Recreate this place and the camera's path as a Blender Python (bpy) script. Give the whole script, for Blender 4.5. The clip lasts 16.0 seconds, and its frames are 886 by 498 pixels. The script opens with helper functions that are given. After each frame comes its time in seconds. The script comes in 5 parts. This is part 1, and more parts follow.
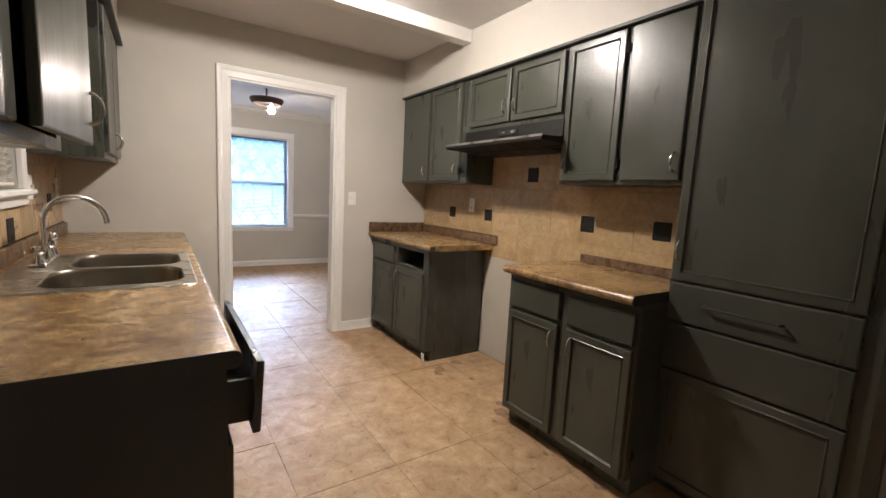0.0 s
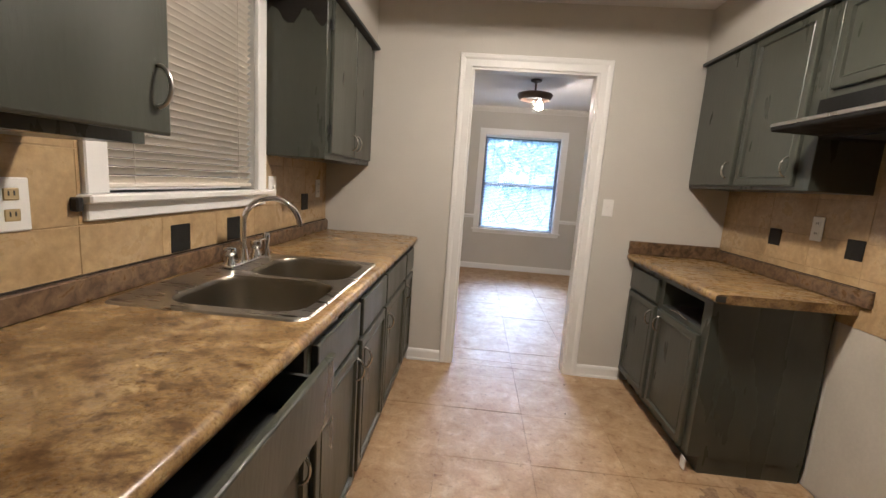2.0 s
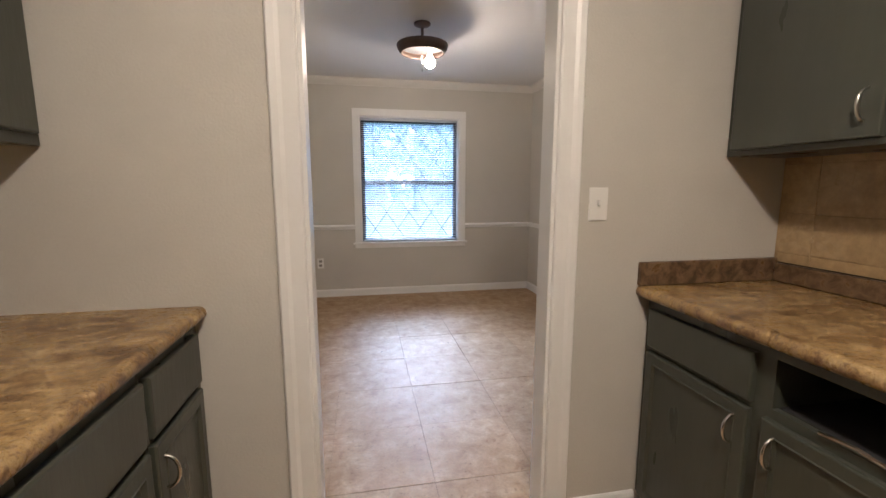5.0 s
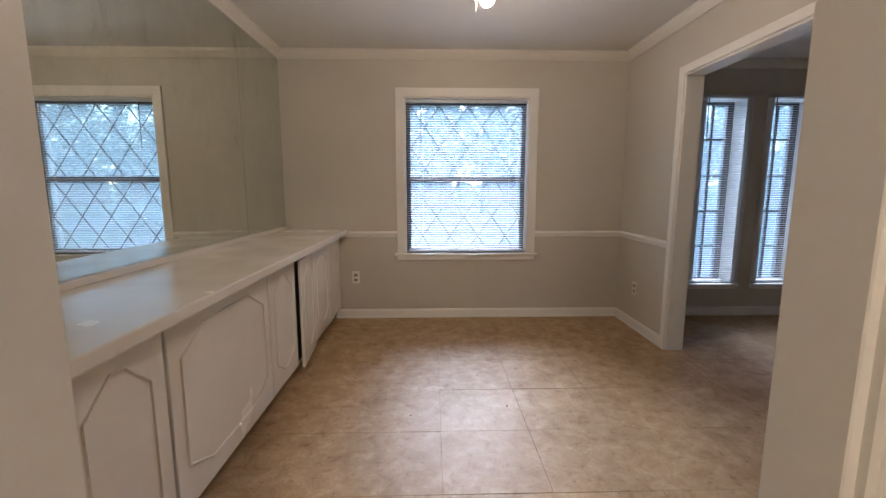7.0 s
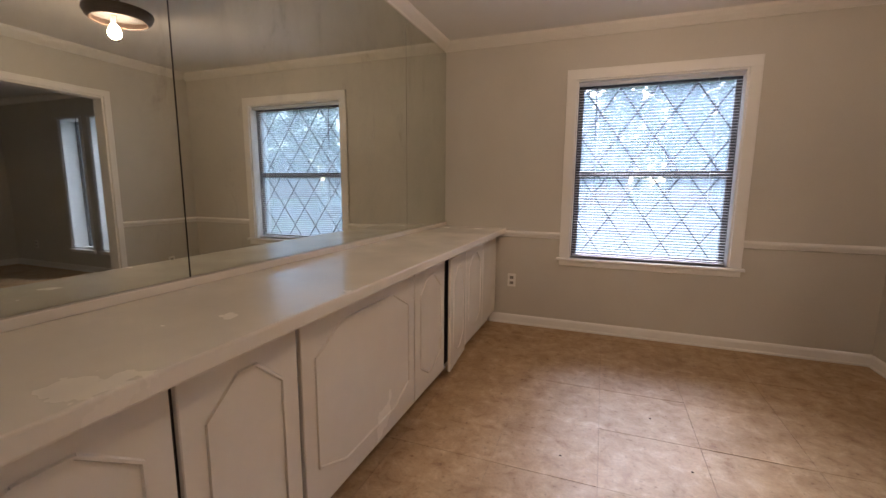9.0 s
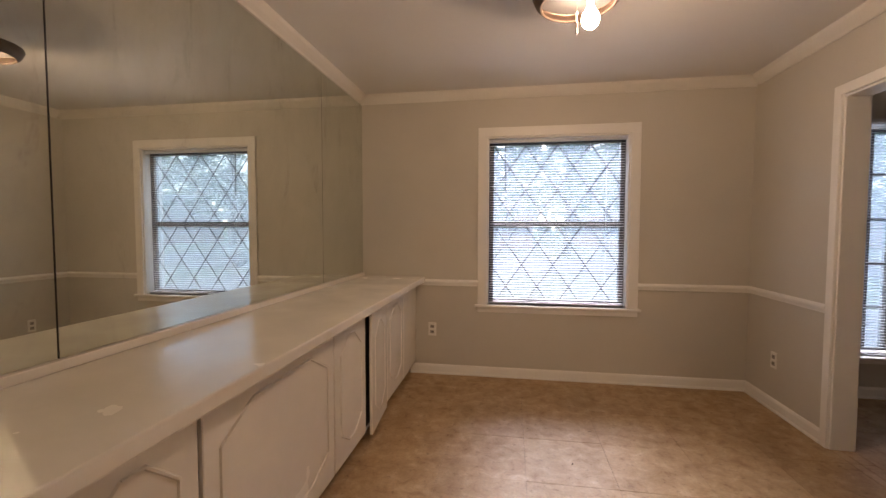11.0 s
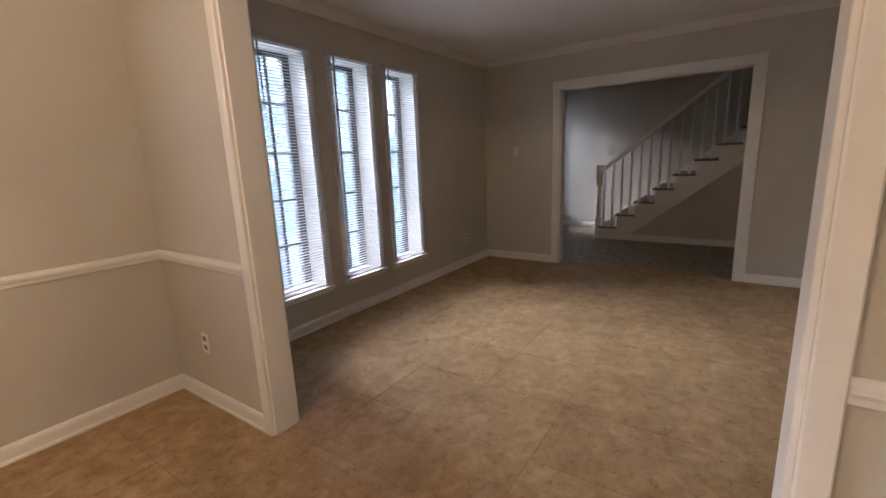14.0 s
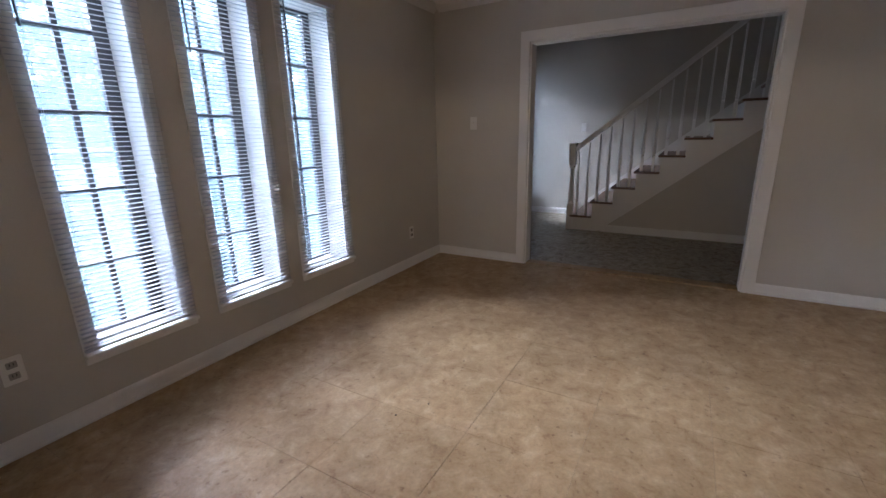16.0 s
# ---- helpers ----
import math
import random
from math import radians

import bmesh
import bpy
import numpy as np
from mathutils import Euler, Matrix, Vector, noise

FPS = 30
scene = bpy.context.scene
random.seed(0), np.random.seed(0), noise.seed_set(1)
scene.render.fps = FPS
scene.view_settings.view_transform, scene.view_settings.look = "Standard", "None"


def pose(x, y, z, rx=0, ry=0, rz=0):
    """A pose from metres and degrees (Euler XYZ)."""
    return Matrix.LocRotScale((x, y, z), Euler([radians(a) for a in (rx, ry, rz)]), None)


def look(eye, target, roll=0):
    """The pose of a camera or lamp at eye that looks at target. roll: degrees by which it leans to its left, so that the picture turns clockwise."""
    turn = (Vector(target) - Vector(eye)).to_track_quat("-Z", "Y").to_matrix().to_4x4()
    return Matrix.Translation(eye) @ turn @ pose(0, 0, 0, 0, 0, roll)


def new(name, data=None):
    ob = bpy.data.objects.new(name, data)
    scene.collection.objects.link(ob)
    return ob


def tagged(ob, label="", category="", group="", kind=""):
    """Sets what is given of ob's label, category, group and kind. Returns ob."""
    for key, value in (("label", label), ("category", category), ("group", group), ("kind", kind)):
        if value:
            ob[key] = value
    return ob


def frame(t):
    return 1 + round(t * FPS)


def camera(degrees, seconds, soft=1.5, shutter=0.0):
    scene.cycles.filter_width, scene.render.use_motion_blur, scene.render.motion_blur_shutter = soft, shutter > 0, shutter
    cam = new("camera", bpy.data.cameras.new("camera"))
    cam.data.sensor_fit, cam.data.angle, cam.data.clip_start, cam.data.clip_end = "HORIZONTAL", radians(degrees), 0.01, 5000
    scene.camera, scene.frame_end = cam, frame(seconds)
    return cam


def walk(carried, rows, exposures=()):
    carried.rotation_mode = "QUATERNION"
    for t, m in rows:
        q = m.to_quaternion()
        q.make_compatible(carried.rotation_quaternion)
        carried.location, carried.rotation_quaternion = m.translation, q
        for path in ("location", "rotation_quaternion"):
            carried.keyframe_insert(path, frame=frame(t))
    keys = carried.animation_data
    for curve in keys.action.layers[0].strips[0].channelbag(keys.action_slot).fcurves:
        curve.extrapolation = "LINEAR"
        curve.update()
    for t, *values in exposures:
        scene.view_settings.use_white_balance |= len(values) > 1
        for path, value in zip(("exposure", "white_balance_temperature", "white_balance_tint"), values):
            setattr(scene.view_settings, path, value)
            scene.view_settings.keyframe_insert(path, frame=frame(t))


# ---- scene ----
cam = camera(92.9, 16.0)
PATH = [
    (0, (0.35, 0.17, 1.284), (1.46, 1.815, 1.033), 3.0),
    (0.5, (0.474, 0.328, 1.274), (1.287, 2.131, 0.975), 2.8),
    (1, (0.613, 0.534, 1.29), (1.098, 2.445, 0.954), 3.0),
    (1.5, (0.75, 0.678, 1.294), (0.91, 2.645, 0.969), 3.2),
    (2, (0.881, 0.852, 1.318), (0.749, 2.822, 1.0), 4.1),
    (2.5, (0.897, 1.108, 1.317), (0.686, 3.075, 1.024), 2.9),
    (3, (0.91, 1.369, 1.308), (0.794, 3.341, 0.998), 1.8),
    (3.5, (0.956, 1.618, 1.314), (0.986, 3.596, 1.02), 0.1),
    (4, (0.953, 1.861, 1.31), (1.031, 3.836, 1.01), 0.7),
    (4.2, (0.943, 1.962, 1.309), (1.126, 3.931, 1.011), 1.1),
    (6.3, (1.136, 3.188, 1.215), (1.565, 5.121, 0.931), -0.3),
    (6.5, (1.17, 3.264, 1.233), (1.471, 5.221, 0.949), 0.4),
    (7, (1.212, 3.439, 1.241), (1.264, 5.419, 0.96), 0.0),
    (7.5, (1.248, 3.593, 1.242), (1.026, 5.563, 0.977), 1.0),
    (8, (1.217, 3.669, 1.237), (0.794, 5.604, 0.967), 1.1),
    (8.5, (1.213, 3.719, 1.228), (0.59, 5.598, 0.946), 0.3),
    (8.7, (1.212, 3.741, 1.227), (0.513, 5.591, 0.93), 0.4),
    (10.8, (1.158, 3.782, 1.296), (0.658, 5.711, 1.119), 0.3),
    (11, (1.167, 3.78, 1.291), (0.847, 5.752, 1.196), 0.1),
    (11.5, (1.173, 3.785, 1.267), (1.378, 5.773, 1.219), 0.2),
    (12, (1.231, 3.908, 1.233), (1.719, 5.844, 1.131), -1.7),
    (12.5, (1.364, 4.149, 1.231), (2.188, 5.953, 0.972), -2.8),
    (13, (1.504, 4.388, 1.227), (2.695, 5.963, 0.908), -2.6),
    (13.5, (1.713, 4.639, 1.243), (3.213, 5.912, 0.88), -3.4),
    (14, (2.01, 4.805, 1.272), (3.62, 5.917, 0.859), -2.4),
    (14.5, (2.268, 4.931, 1.279), (3.991, 5.815, 0.78), -2.1),
    (15, (2.542, 5.052, 1.258), (4.361, 5.693, 0.727), -2.8),
    (15.5, (2.809, 5.122, 1.228), (4.588, 5.878, 0.716), -1.2),
    (16, (3.045, 5.187, 1.236), (4.717, 6.152, 0.712), -1.3),
]
walk(cam, [(t, look(eye, target, roll)) for t, eye, target, roll in PATH], [(0, 3.91, 5050, 18), (1.0, 3.79, 5120, 18), (4.2, 3.69, 5180, 19), (6.5, 3.3, 5700, 20), (7.2, 3.34, 5900, 22), (8, 3.27, 6300, 29), (8.7, 3.25, 6350, 29), (11, 3.27, 7150, 31), (11.5, 3.27, 6750, 32), (12, 3.32, 6700, 32), (12.5, 3.26, 6700, 31), (13, 3.34, 6750, 29), (13.5, 3.44, 7250, 31), (14, 3.94, 6750, 26), (14.5, 4.06, 6450, 25), (15.5, 4.12, 5800, 22), (16, 4.13, 5850, 23)])

# ---- light ----
world = bpy.data.worlds.new("world")
scene.world = world
world.use_nodes = True
_nt = world.node_tree
_sky = _nt.nodes.new("ShaderNodeTexSky")
_sky.sky_type = "NISHITA"
_sky.sun_disc = False
_sky.sun_elevation, _sky.sun_rotation = radians(28), radians(6)
_sky.air_density, _sky.dust_density, _sky.ozone_density = 1.0, 0.4, 2.0
_nt.links.new(_sky.outputs[0], _nt.nodes["Background"].inputs[0])
_nt.nodes["Background"].inputs[1].default_value = 0.066


def lamp(name, kind, energy, color, m, size=0.1, size_y=None):
    d = bpy.data.lights.new(name, kind)
    d.energy, d.color = energy, color
    if kind == "AREA":
        d.size = size
        if size_y:
            d.shape, d.size_y = "RECTANGLE", size_y
    elif kind == "SUN":
        d.angle = size
    else:
        d.shadow_soft_size = size
    ob = new(name, d)
    ob.matrix_world = m
    return ob


lamp("sun", "SUN", 1.65, (0.88, 0.95, 1.0), look((0, 0, 0), (0.1, -0.99, -0.52)), radians(42))

# ---- materials ----


def ramp(nt, fac, stops):
    r = nt.nodes.new("ShaderNodeValToRGB")
    while len(r.color_ramp.elements) < len(stops):
        r.color_ramp.elements.new(0.5)
    for e, (p, c) in zip(r.color_ramp.elements, stops):
        e.position, e.color = p, (*c, 1)
    nt.links.new(fac, r.inputs[0])
    return r.outputs[0]


def noise_out(nt, scale, detail=4.0, rough=0.55, distort=0.0, stretch=None, obj=True):
    tc = nt.nodes.new("ShaderNodeTexCoord")
    mp = nt.nodes.new("ShaderNodeMapping")
    if stretch:
        mp.inputs["Scale"].default_value = stretch
    n = nt.nodes.new("ShaderNodeTexNoise")
    n.inputs["Scale"].default_value, n.inputs["Detail"].default_value = scale, detail
    n.inputs["Roughness"].default_value, n.inputs["Distortion"].default_value = rough, distort
    geo = nt.nodes.new("ShaderNodeNewGeometry")
    nt.links.new((tc.outputs["Object"] if obj else geo.outputs["Position"]), mp.inputs[0])
    nt.links.new(mp.outputs[0], n.inputs[0])
    return n.outputs[0]


def mixc(nt, fac, a, b, mode="MIX"):
    m = nt.nodes.new("ShaderNodeMix")
    m.data_type, m.blend_type = "RGBA", mode
    for sock, v in ((m.inputs[0], fac), (m.inputs[6], a), (m.inputs[7], b)):
        if hasattr(v, "is_output"):
            nt.links.new(v, sock)
        else:
            sock.default_value = v if isinstance(v, float) else (*v, 1)
    return m.outputs[2]


def bump(nt, height, strength=0.2, dist=0.002):
    b = nt.nodes.new("ShaderNodeBump")
    b.inputs["Strength"].default_value, b.inputs["Distance"].default_value = strength, dist
    nt.links.new(height, b.inputs["Height"])
    nt.links.new(b.outputs[0], nt.nodes["Principled BSDF"].inputs["Normal"])


def material(name, color, rough=0.5, metal=0.0, var=0.06, scale=3.0, fine=60.0, relief=0.08, spec=0.5, rvar=0.1, stretch=None, obj=True):
    """Paint-like surface: broad patches, fine grain, uneven gloss and slight relief."""
    m = bpy.data.materials.new(name)
    m.use_nodes = True
    nt = m.node_tree
    p = nt.nodes["Principled BSDF"]
    p.inputs["Metallic"].default_value = metal
    p.inputs["Specular IOR Level"].default_value = spec
    broad = noise_out(nt, scale, 5, obj=obj, stretch=stretch)
    grain = noise_out(nt, fine, 3, obj=obj, stretch=stretch)
    lo = tuple(max(0, c * (1 - var)) for c in color)
    hi = tuple(min(1, c * (1 + var)) for c in color)
    base = ramp(nt, broad, [(0.3, lo), (0.7, hi)])
    g = ramp(nt, grain, [(0.35, (1 - var / 2,) * 3), (0.65, (1.0,) * 3)])
    nt.links.new(mixc(nt, 1.0, base, g, "MULTIPLY"), p.inputs["Base Color"])
    rr = ramp(nt, broad, [(0.3, (max(0, rough - rvar),) * 3), (0.7, (min(1, rough + rvar),) * 3)])
    nt.links.new(rr, p.inputs["Roughness"])
    if relief:
        bump(nt, grain, relief)
    return m


def glowing(name, color, strength):
    m = bpy.data.materials.new(name)
    m.use_nodes = True
    p = m.node_tree.nodes["Principled BSDF"]
    p.inputs["Base Color"].default_value = (*color, 1)
    p.inputs["Emission Color"].default_value = (*color, 1)
    p.inputs["Emission Strength"].default_value = strength
    return m


WALL = material("wall_paint", (0.562, 0.536, 0.480), 0.55, var=0.05, scale=1.2, fine=120, relief=0.45, obj=False)
CEIL = material("ceiling_paint", (0.74, 0.73, 0.71), 0.75, var=0.03, scale=1.5, fine=90, relief=0.25, obj=False)
TRIM = material("trim_white", (0.80, 0.79, 0.76), 0.38, var=0.02, scale=2.5, fine=80, relief=0.05, rvar=0.02)
CROWNPAINT = material("crown_paint", (0.70, 0.68, 0.63), 0.5, var=0.03, scale=2.5, fine=80, relief=0.05, rvar=0.04)
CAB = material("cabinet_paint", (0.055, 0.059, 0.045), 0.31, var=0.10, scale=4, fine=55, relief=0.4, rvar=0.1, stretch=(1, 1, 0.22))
# darker copy of cabinet_paint, carrying shade on side panels; trim and caps share it
CABDARK = material("cabinet_paint_darker", (0.04, 0.042, 0.04), 0.5, var=0.15, scale=5, fine=45, relief=0.2)
# near black: painted shade inside cabinets, and the chipped worktop corner
INSIDE = material("inside_shade_and_chip", (0.05, 0.045, 0.04), 0.7, var=0.2)
SMOKED = material("dull_grey_plate", (0.045, 0.047, 0.052), 0.6, var=0.15, relief=0)
BAREWOOD = material("dark_bare_wood", (0.009, 0.007, 0.005), 0.6, var=0.4, scale=6, fine=60, stretch=(1, 1, 6))
STEEL = material("stainless", (0.50, 0.475, 0.42), 0.32, metal=1.0, var=0.05, scale=8, fine=120, relief=0.03, stretch=(1, 6, 1))
# darker copy of stainless: shade of the deep bowls is in its colour
BOWLSTEEL = material("sink_bowl_steel", (0.29, 0.262, 0.205), 0.33, metal=1.0, var=0.06, scale=6, fine=150, relief=0.02, rvar=0.04)
CHROME = material("chrome", (0.8, 0.8, 0.8), 0.1, metal=1.0, var=0.03, relief=0, rvar=0.03)
NICKEL = material("nickel", (0.62, 0.6, 0.56), 0.25, metal=1.0, var=0.05, relief=0, rvar=0.06)
BLACKMETAL = material("black_metal", (0.03, 0.03, 0.032), 0.35, metal=0.3, var=0.2)
BRONZE = material("bronze", (0.10, 0.07, 0.055), 0.4, metal=0.6, var=0.2)
HOODMAT = material("hood_enamel", (0.009, 0.009, 0.008), 0.62, var=0.6, scale=14, spec=0.25)
GRIMEDARK = material("dark_grime", (0.03, 0.02, 0.012), 0.7, var=0.5, scale=30)
BLACKTILE = material("black_tile", (0.014, 0.0135, 0.012), 0.55, var=0.5, scale=40, spec=0.25)
PLASTIC = material("plastic_white", (0.78, 0.77, 0.73), 0.35, var=0.02, relief=0)
# black of socket slots, also of sheets that stand in for shade in gaps
SLOTSHADE = material("slot_and_shade_black", (0.03, 0.03, 0.03), 0.6, var=0.1, relief=0)
SLATW = material("slat_white", (0.54, 0.555, 0.58), 0.4, var=0.02, relief=0)
WFRAME = material("window_frame_dark", (0.045, 0.047, 0.052), 0.4, var=0.1, relief=0)
SIDEB = material("sideboard_gloss_white", (0.79, 0.755, 0.68), 0.22, var=0.03, scale=3, fine=20, relief=0.06, rvar=0.07)
TREAD = material("tread_wood", (0.13, 0.07, 0.04), 0.4, var=0.25, scale=6, stretch=(8, 1, 1))
PANELW = material("bare_wall_board", (0.54, 0.50, 0.42), 0.7, var=0.10, scale=2.5)
SLATIVORY = material("slat_ivory", (0.70, 0.65, 0.56), 0.45, var=0.05, relief=0)


def mottled(name, stops, scale, rough, fine_scale=55.0, relief=0.1, distort=0.8, shift=0.0, rvar=0.1, obj=False, stretch=None, spec=0.5):
    """Patchy surface with two sizes of mottling; shift: how far pieces differ from one another."""
    m = bpy.data.materials.new(name)
    m.use_nodes = True
    nt = m.node_tree
    p = nt.nodes["Principled BSDF"]
    p.inputs["Specular IOR Level"].default_value = spec
    n1 = noise_out(nt, scale, 8, 0.66, distort, obj=obj, stretch=stretch)
    n2 = noise_out(nt, fine_scale, 4, 0.6, obj=obj)
    c = ramp(nt, n1, stops)
    g = ramp(nt, n2, [(0.3, (0.82,) * 3), (0.7, (1.06,) * 3)])
    c = mixc(nt, 1.0, c, g, "MULTIPLY")
    if shift:
        oi = nt.nodes.new("ShaderNodeObjectInfo")
        r = ramp(nt, oi.outputs["Random"], [(0.0, (1 - shift,) * 3), (1.0, (1 + shift * 0.4,) * 3)])
        c = mixc(nt, 1.0, c, r, "MULTIPLY")
    nt.links.new(c, p.inputs["Base Color"])
    rr = ramp(nt, n1, [(0.35, (rough + rvar,) * 3), (0.7, (max(0.02, rough - rvar),) * 3)])
    nt.links.new(rr, p.inputs["Roughness"])
    bump(nt, n2, relief)
    return m




def floor_mat():
    """Worn vinyl tile: cloudy patches, brushed mottling, scattered dark specks and scuffs; tiles differ a little."""
    m = bpy.data.materials.new("floor_vinyl_tile")
    m.use_nodes = True
    nt = m.node_tree
    p = nt.nodes["Principled BSDF"]
    cloud = noise_out(nt, 3.2, 4, 0.6, 0.6, obj=False)
    mid = noise_out(nt, 12.0, 7, 0.64, 0.6, obj=False)
    fine = noise_out(nt, 75.0, 4, 0.6, obj=False)
    spot = noise_out(nt, 26.0, 4, 0.55, 0.4, obj=False)
    fleck = noise_out(nt, 34.0, 3, 0.5, 0.2, obj=False)
    c = ramp(nt, mid, [(0.30, (0.31, 0.18, 0.085)), (0.43, (0.41, 0.268, 0.135)), (0.55, (0.46, 0.315, 0.17)), (0.70, (0.54, 0.39, 0.235))])
    c = mixc(nt, 1.0, c, ramp(nt, cloud, [(0.32, (0.84, 0.81, 0.77)), (0.5, (0.97, 0.97, 0.97)), (0.68, (1.07, 1.08, 1.10))]), "MULTIPLY")
    c = mixc(nt, 1.0, c, ramp(nt, fine, [(0.32, (0.87,) * 3), (0.68, (1.05,) * 3)]), "MULTIPLY")
    c = mixc(nt, 1.0, c, ramp(nt, spot, [(0.24, (0.45, 0.40, 0.36)), (0.30, (0.93, 0.92, 0.91)), (0.36, (1.0,) * 3)]), "MULTIPLY")
    c = mixc(nt, 1.0, c, ramp(nt, fleck, [(0.28, (0.66, 0.60, 0.55)), (0.36, (0.94, 0.93, 0.92)), (0.46, (1.0,) * 3)]), "MULTIPLY")
    oi = nt.nodes.new("ShaderNodeObjectInfo")
    c = mixc(nt, 1.0, c, ramp(nt, oi.outputs["Random"], [(0.0, (0.94, 0.935, 0.93)), (1.0, (1.03, 1.03, 1.03))]), "MULTIPLY")
    nt.links.new(c, p.inputs["Base Color"])
    nt.links.new(ramp(nt, cloud, [(0.35, (0.60,) * 3), (0.68, (0.50,) * 3)]), p.inputs["Roughness"])
    bump(nt, mid, 0.06)
    return m


FLOORTILE = floor_mat()
GROUT = mottled("floor_joint", [(0.36, (0.10, 0.065, 0.038)), (0.44, (0.25, 0.17, 0.10)), (0.52, (0.40, 0.285, 0.17))], 4.0, 0.8, 40)


def counter_mat():
    """Stone-look laminate: tan ground, drifting brown clouds, dark veiny blotches and fine specks."""
    m = bpy.data.materials.new("laminate_stone")
    m.use_nodes = True
    nt = m.node_tree
    p = nt.nodes["Principled BSDF"]
    cloud = noise_out(nt, 5.5, 6, 0.7, 0.35, obj=False, stretch=(0.8, 1.3, 1))
    blot = noise_out(nt, 20.0, 9, 0.78, 0.3, obj=False, stretch=(0.8, 1.15, 1))
    dark = noise_out(nt, 17.0, 8, 0.76, 0.5, obj=False)
    fine = noise_out(nt, 95.0, 4, 0.65, obj=False)
    c = ramp(nt, blot, [(0.36, (0.125, 0.068, 0.026)), (0.44, (0.225, 0.14, 0.054)), (0.52, (0.335, 0.228, 0.096)), (0.62, (0.46, 0.335, 0.165))])
    c = mixc(nt, 1.0, c, ramp(nt, cloud, [(0.35, (0.56, 0.49, 0.43)), (0.44, (0.82, 0.77, 0.72)), (0.52, (1.02, 1.0, 0.97)), (0.64, (1.18, 1.18, 1.18))]), "MULTIPLY")
    c = mixc(nt, 1.0, c, ramp(nt, dark, [(0.33, (0.30, 0.24, 0.21)), (0.41, (0.72, 0.67, 0.63)), (0.47, (1.0, 1.0, 1.0))]), "MULTIPLY")
    c = mixc(nt, 1.0, c, ramp(nt, fine, [(0.34, (0.60, 0.55, 0.5)), (0.48, (0.97, 0.97, 0.97)), (0.66, (1.12, 1.12, 1.12))]), "MULTIPLY")
    nt.links.new(c, p.inputs["Base Color"])
    nt.links.new(ramp(nt, blot, [(0.35, (0.32,) * 3), (0.68, (0.23,) * 3)]), p.inputs["Roughness"])
    bump(nt, fine, 0.05)
    return m


COUNTER = counter_mat()
SPLASH = mottled("laminate_splash", [(0.3, (0.03, 0.019, 0.012)), (0.43, (0.10, 0.06, 0.032)), (0.58, (0.21, 0.135, 0.07)), (0.78, (0.12, 0.072, 0.04))], 20.0, 0.32, 60, 0.05, 0.5)
WALLTILE = mottled("wall_tile_tan", [(0.3, (0.35, 0.235, 0.105)), (0.5, (0.46, 0.325, 0.16)), (0.7, (0.53, 0.395, 0.22))], 7.0, 0.3, 45, 0.06, 0.4, 0.12, 0.08)
GRIME = mottled("floor_grime", [(0.35, (0.19, 0.115, 0.06)), (0.65, (0.33, 0.22, 0.125))], 40.0, 0.7)
TILEJOINT = material("wall_tile_joint", (0.40, 0.285, 0.145), 0.8, var=0.2)
HALLFLOOR = mottled("hall_slate_floor", [(0.3, (0.14, 0.115, 0.078)), (0.5, (0.34, 0.29, 0.215)), (0.7, (0.47, 0.41, 0.32))], 14.0, 0.5, 60, 0.15, 1.0)


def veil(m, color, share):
    """Lets some light through scattered: haze laid over a pane's view, thin leaves."""
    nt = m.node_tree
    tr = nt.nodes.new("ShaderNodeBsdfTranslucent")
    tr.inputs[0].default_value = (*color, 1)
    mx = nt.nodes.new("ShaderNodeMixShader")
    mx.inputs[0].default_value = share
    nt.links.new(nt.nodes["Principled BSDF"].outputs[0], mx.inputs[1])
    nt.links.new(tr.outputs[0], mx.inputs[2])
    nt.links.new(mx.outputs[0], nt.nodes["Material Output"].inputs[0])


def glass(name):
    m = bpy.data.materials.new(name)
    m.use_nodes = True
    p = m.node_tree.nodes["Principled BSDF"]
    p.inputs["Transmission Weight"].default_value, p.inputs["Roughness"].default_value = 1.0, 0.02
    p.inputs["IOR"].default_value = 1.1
    # grey tint darkens the view outside, hardly the light let in
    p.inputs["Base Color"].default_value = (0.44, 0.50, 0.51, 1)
    # veil washes the view with a pale bluish haze
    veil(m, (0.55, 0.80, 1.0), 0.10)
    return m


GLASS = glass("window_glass")


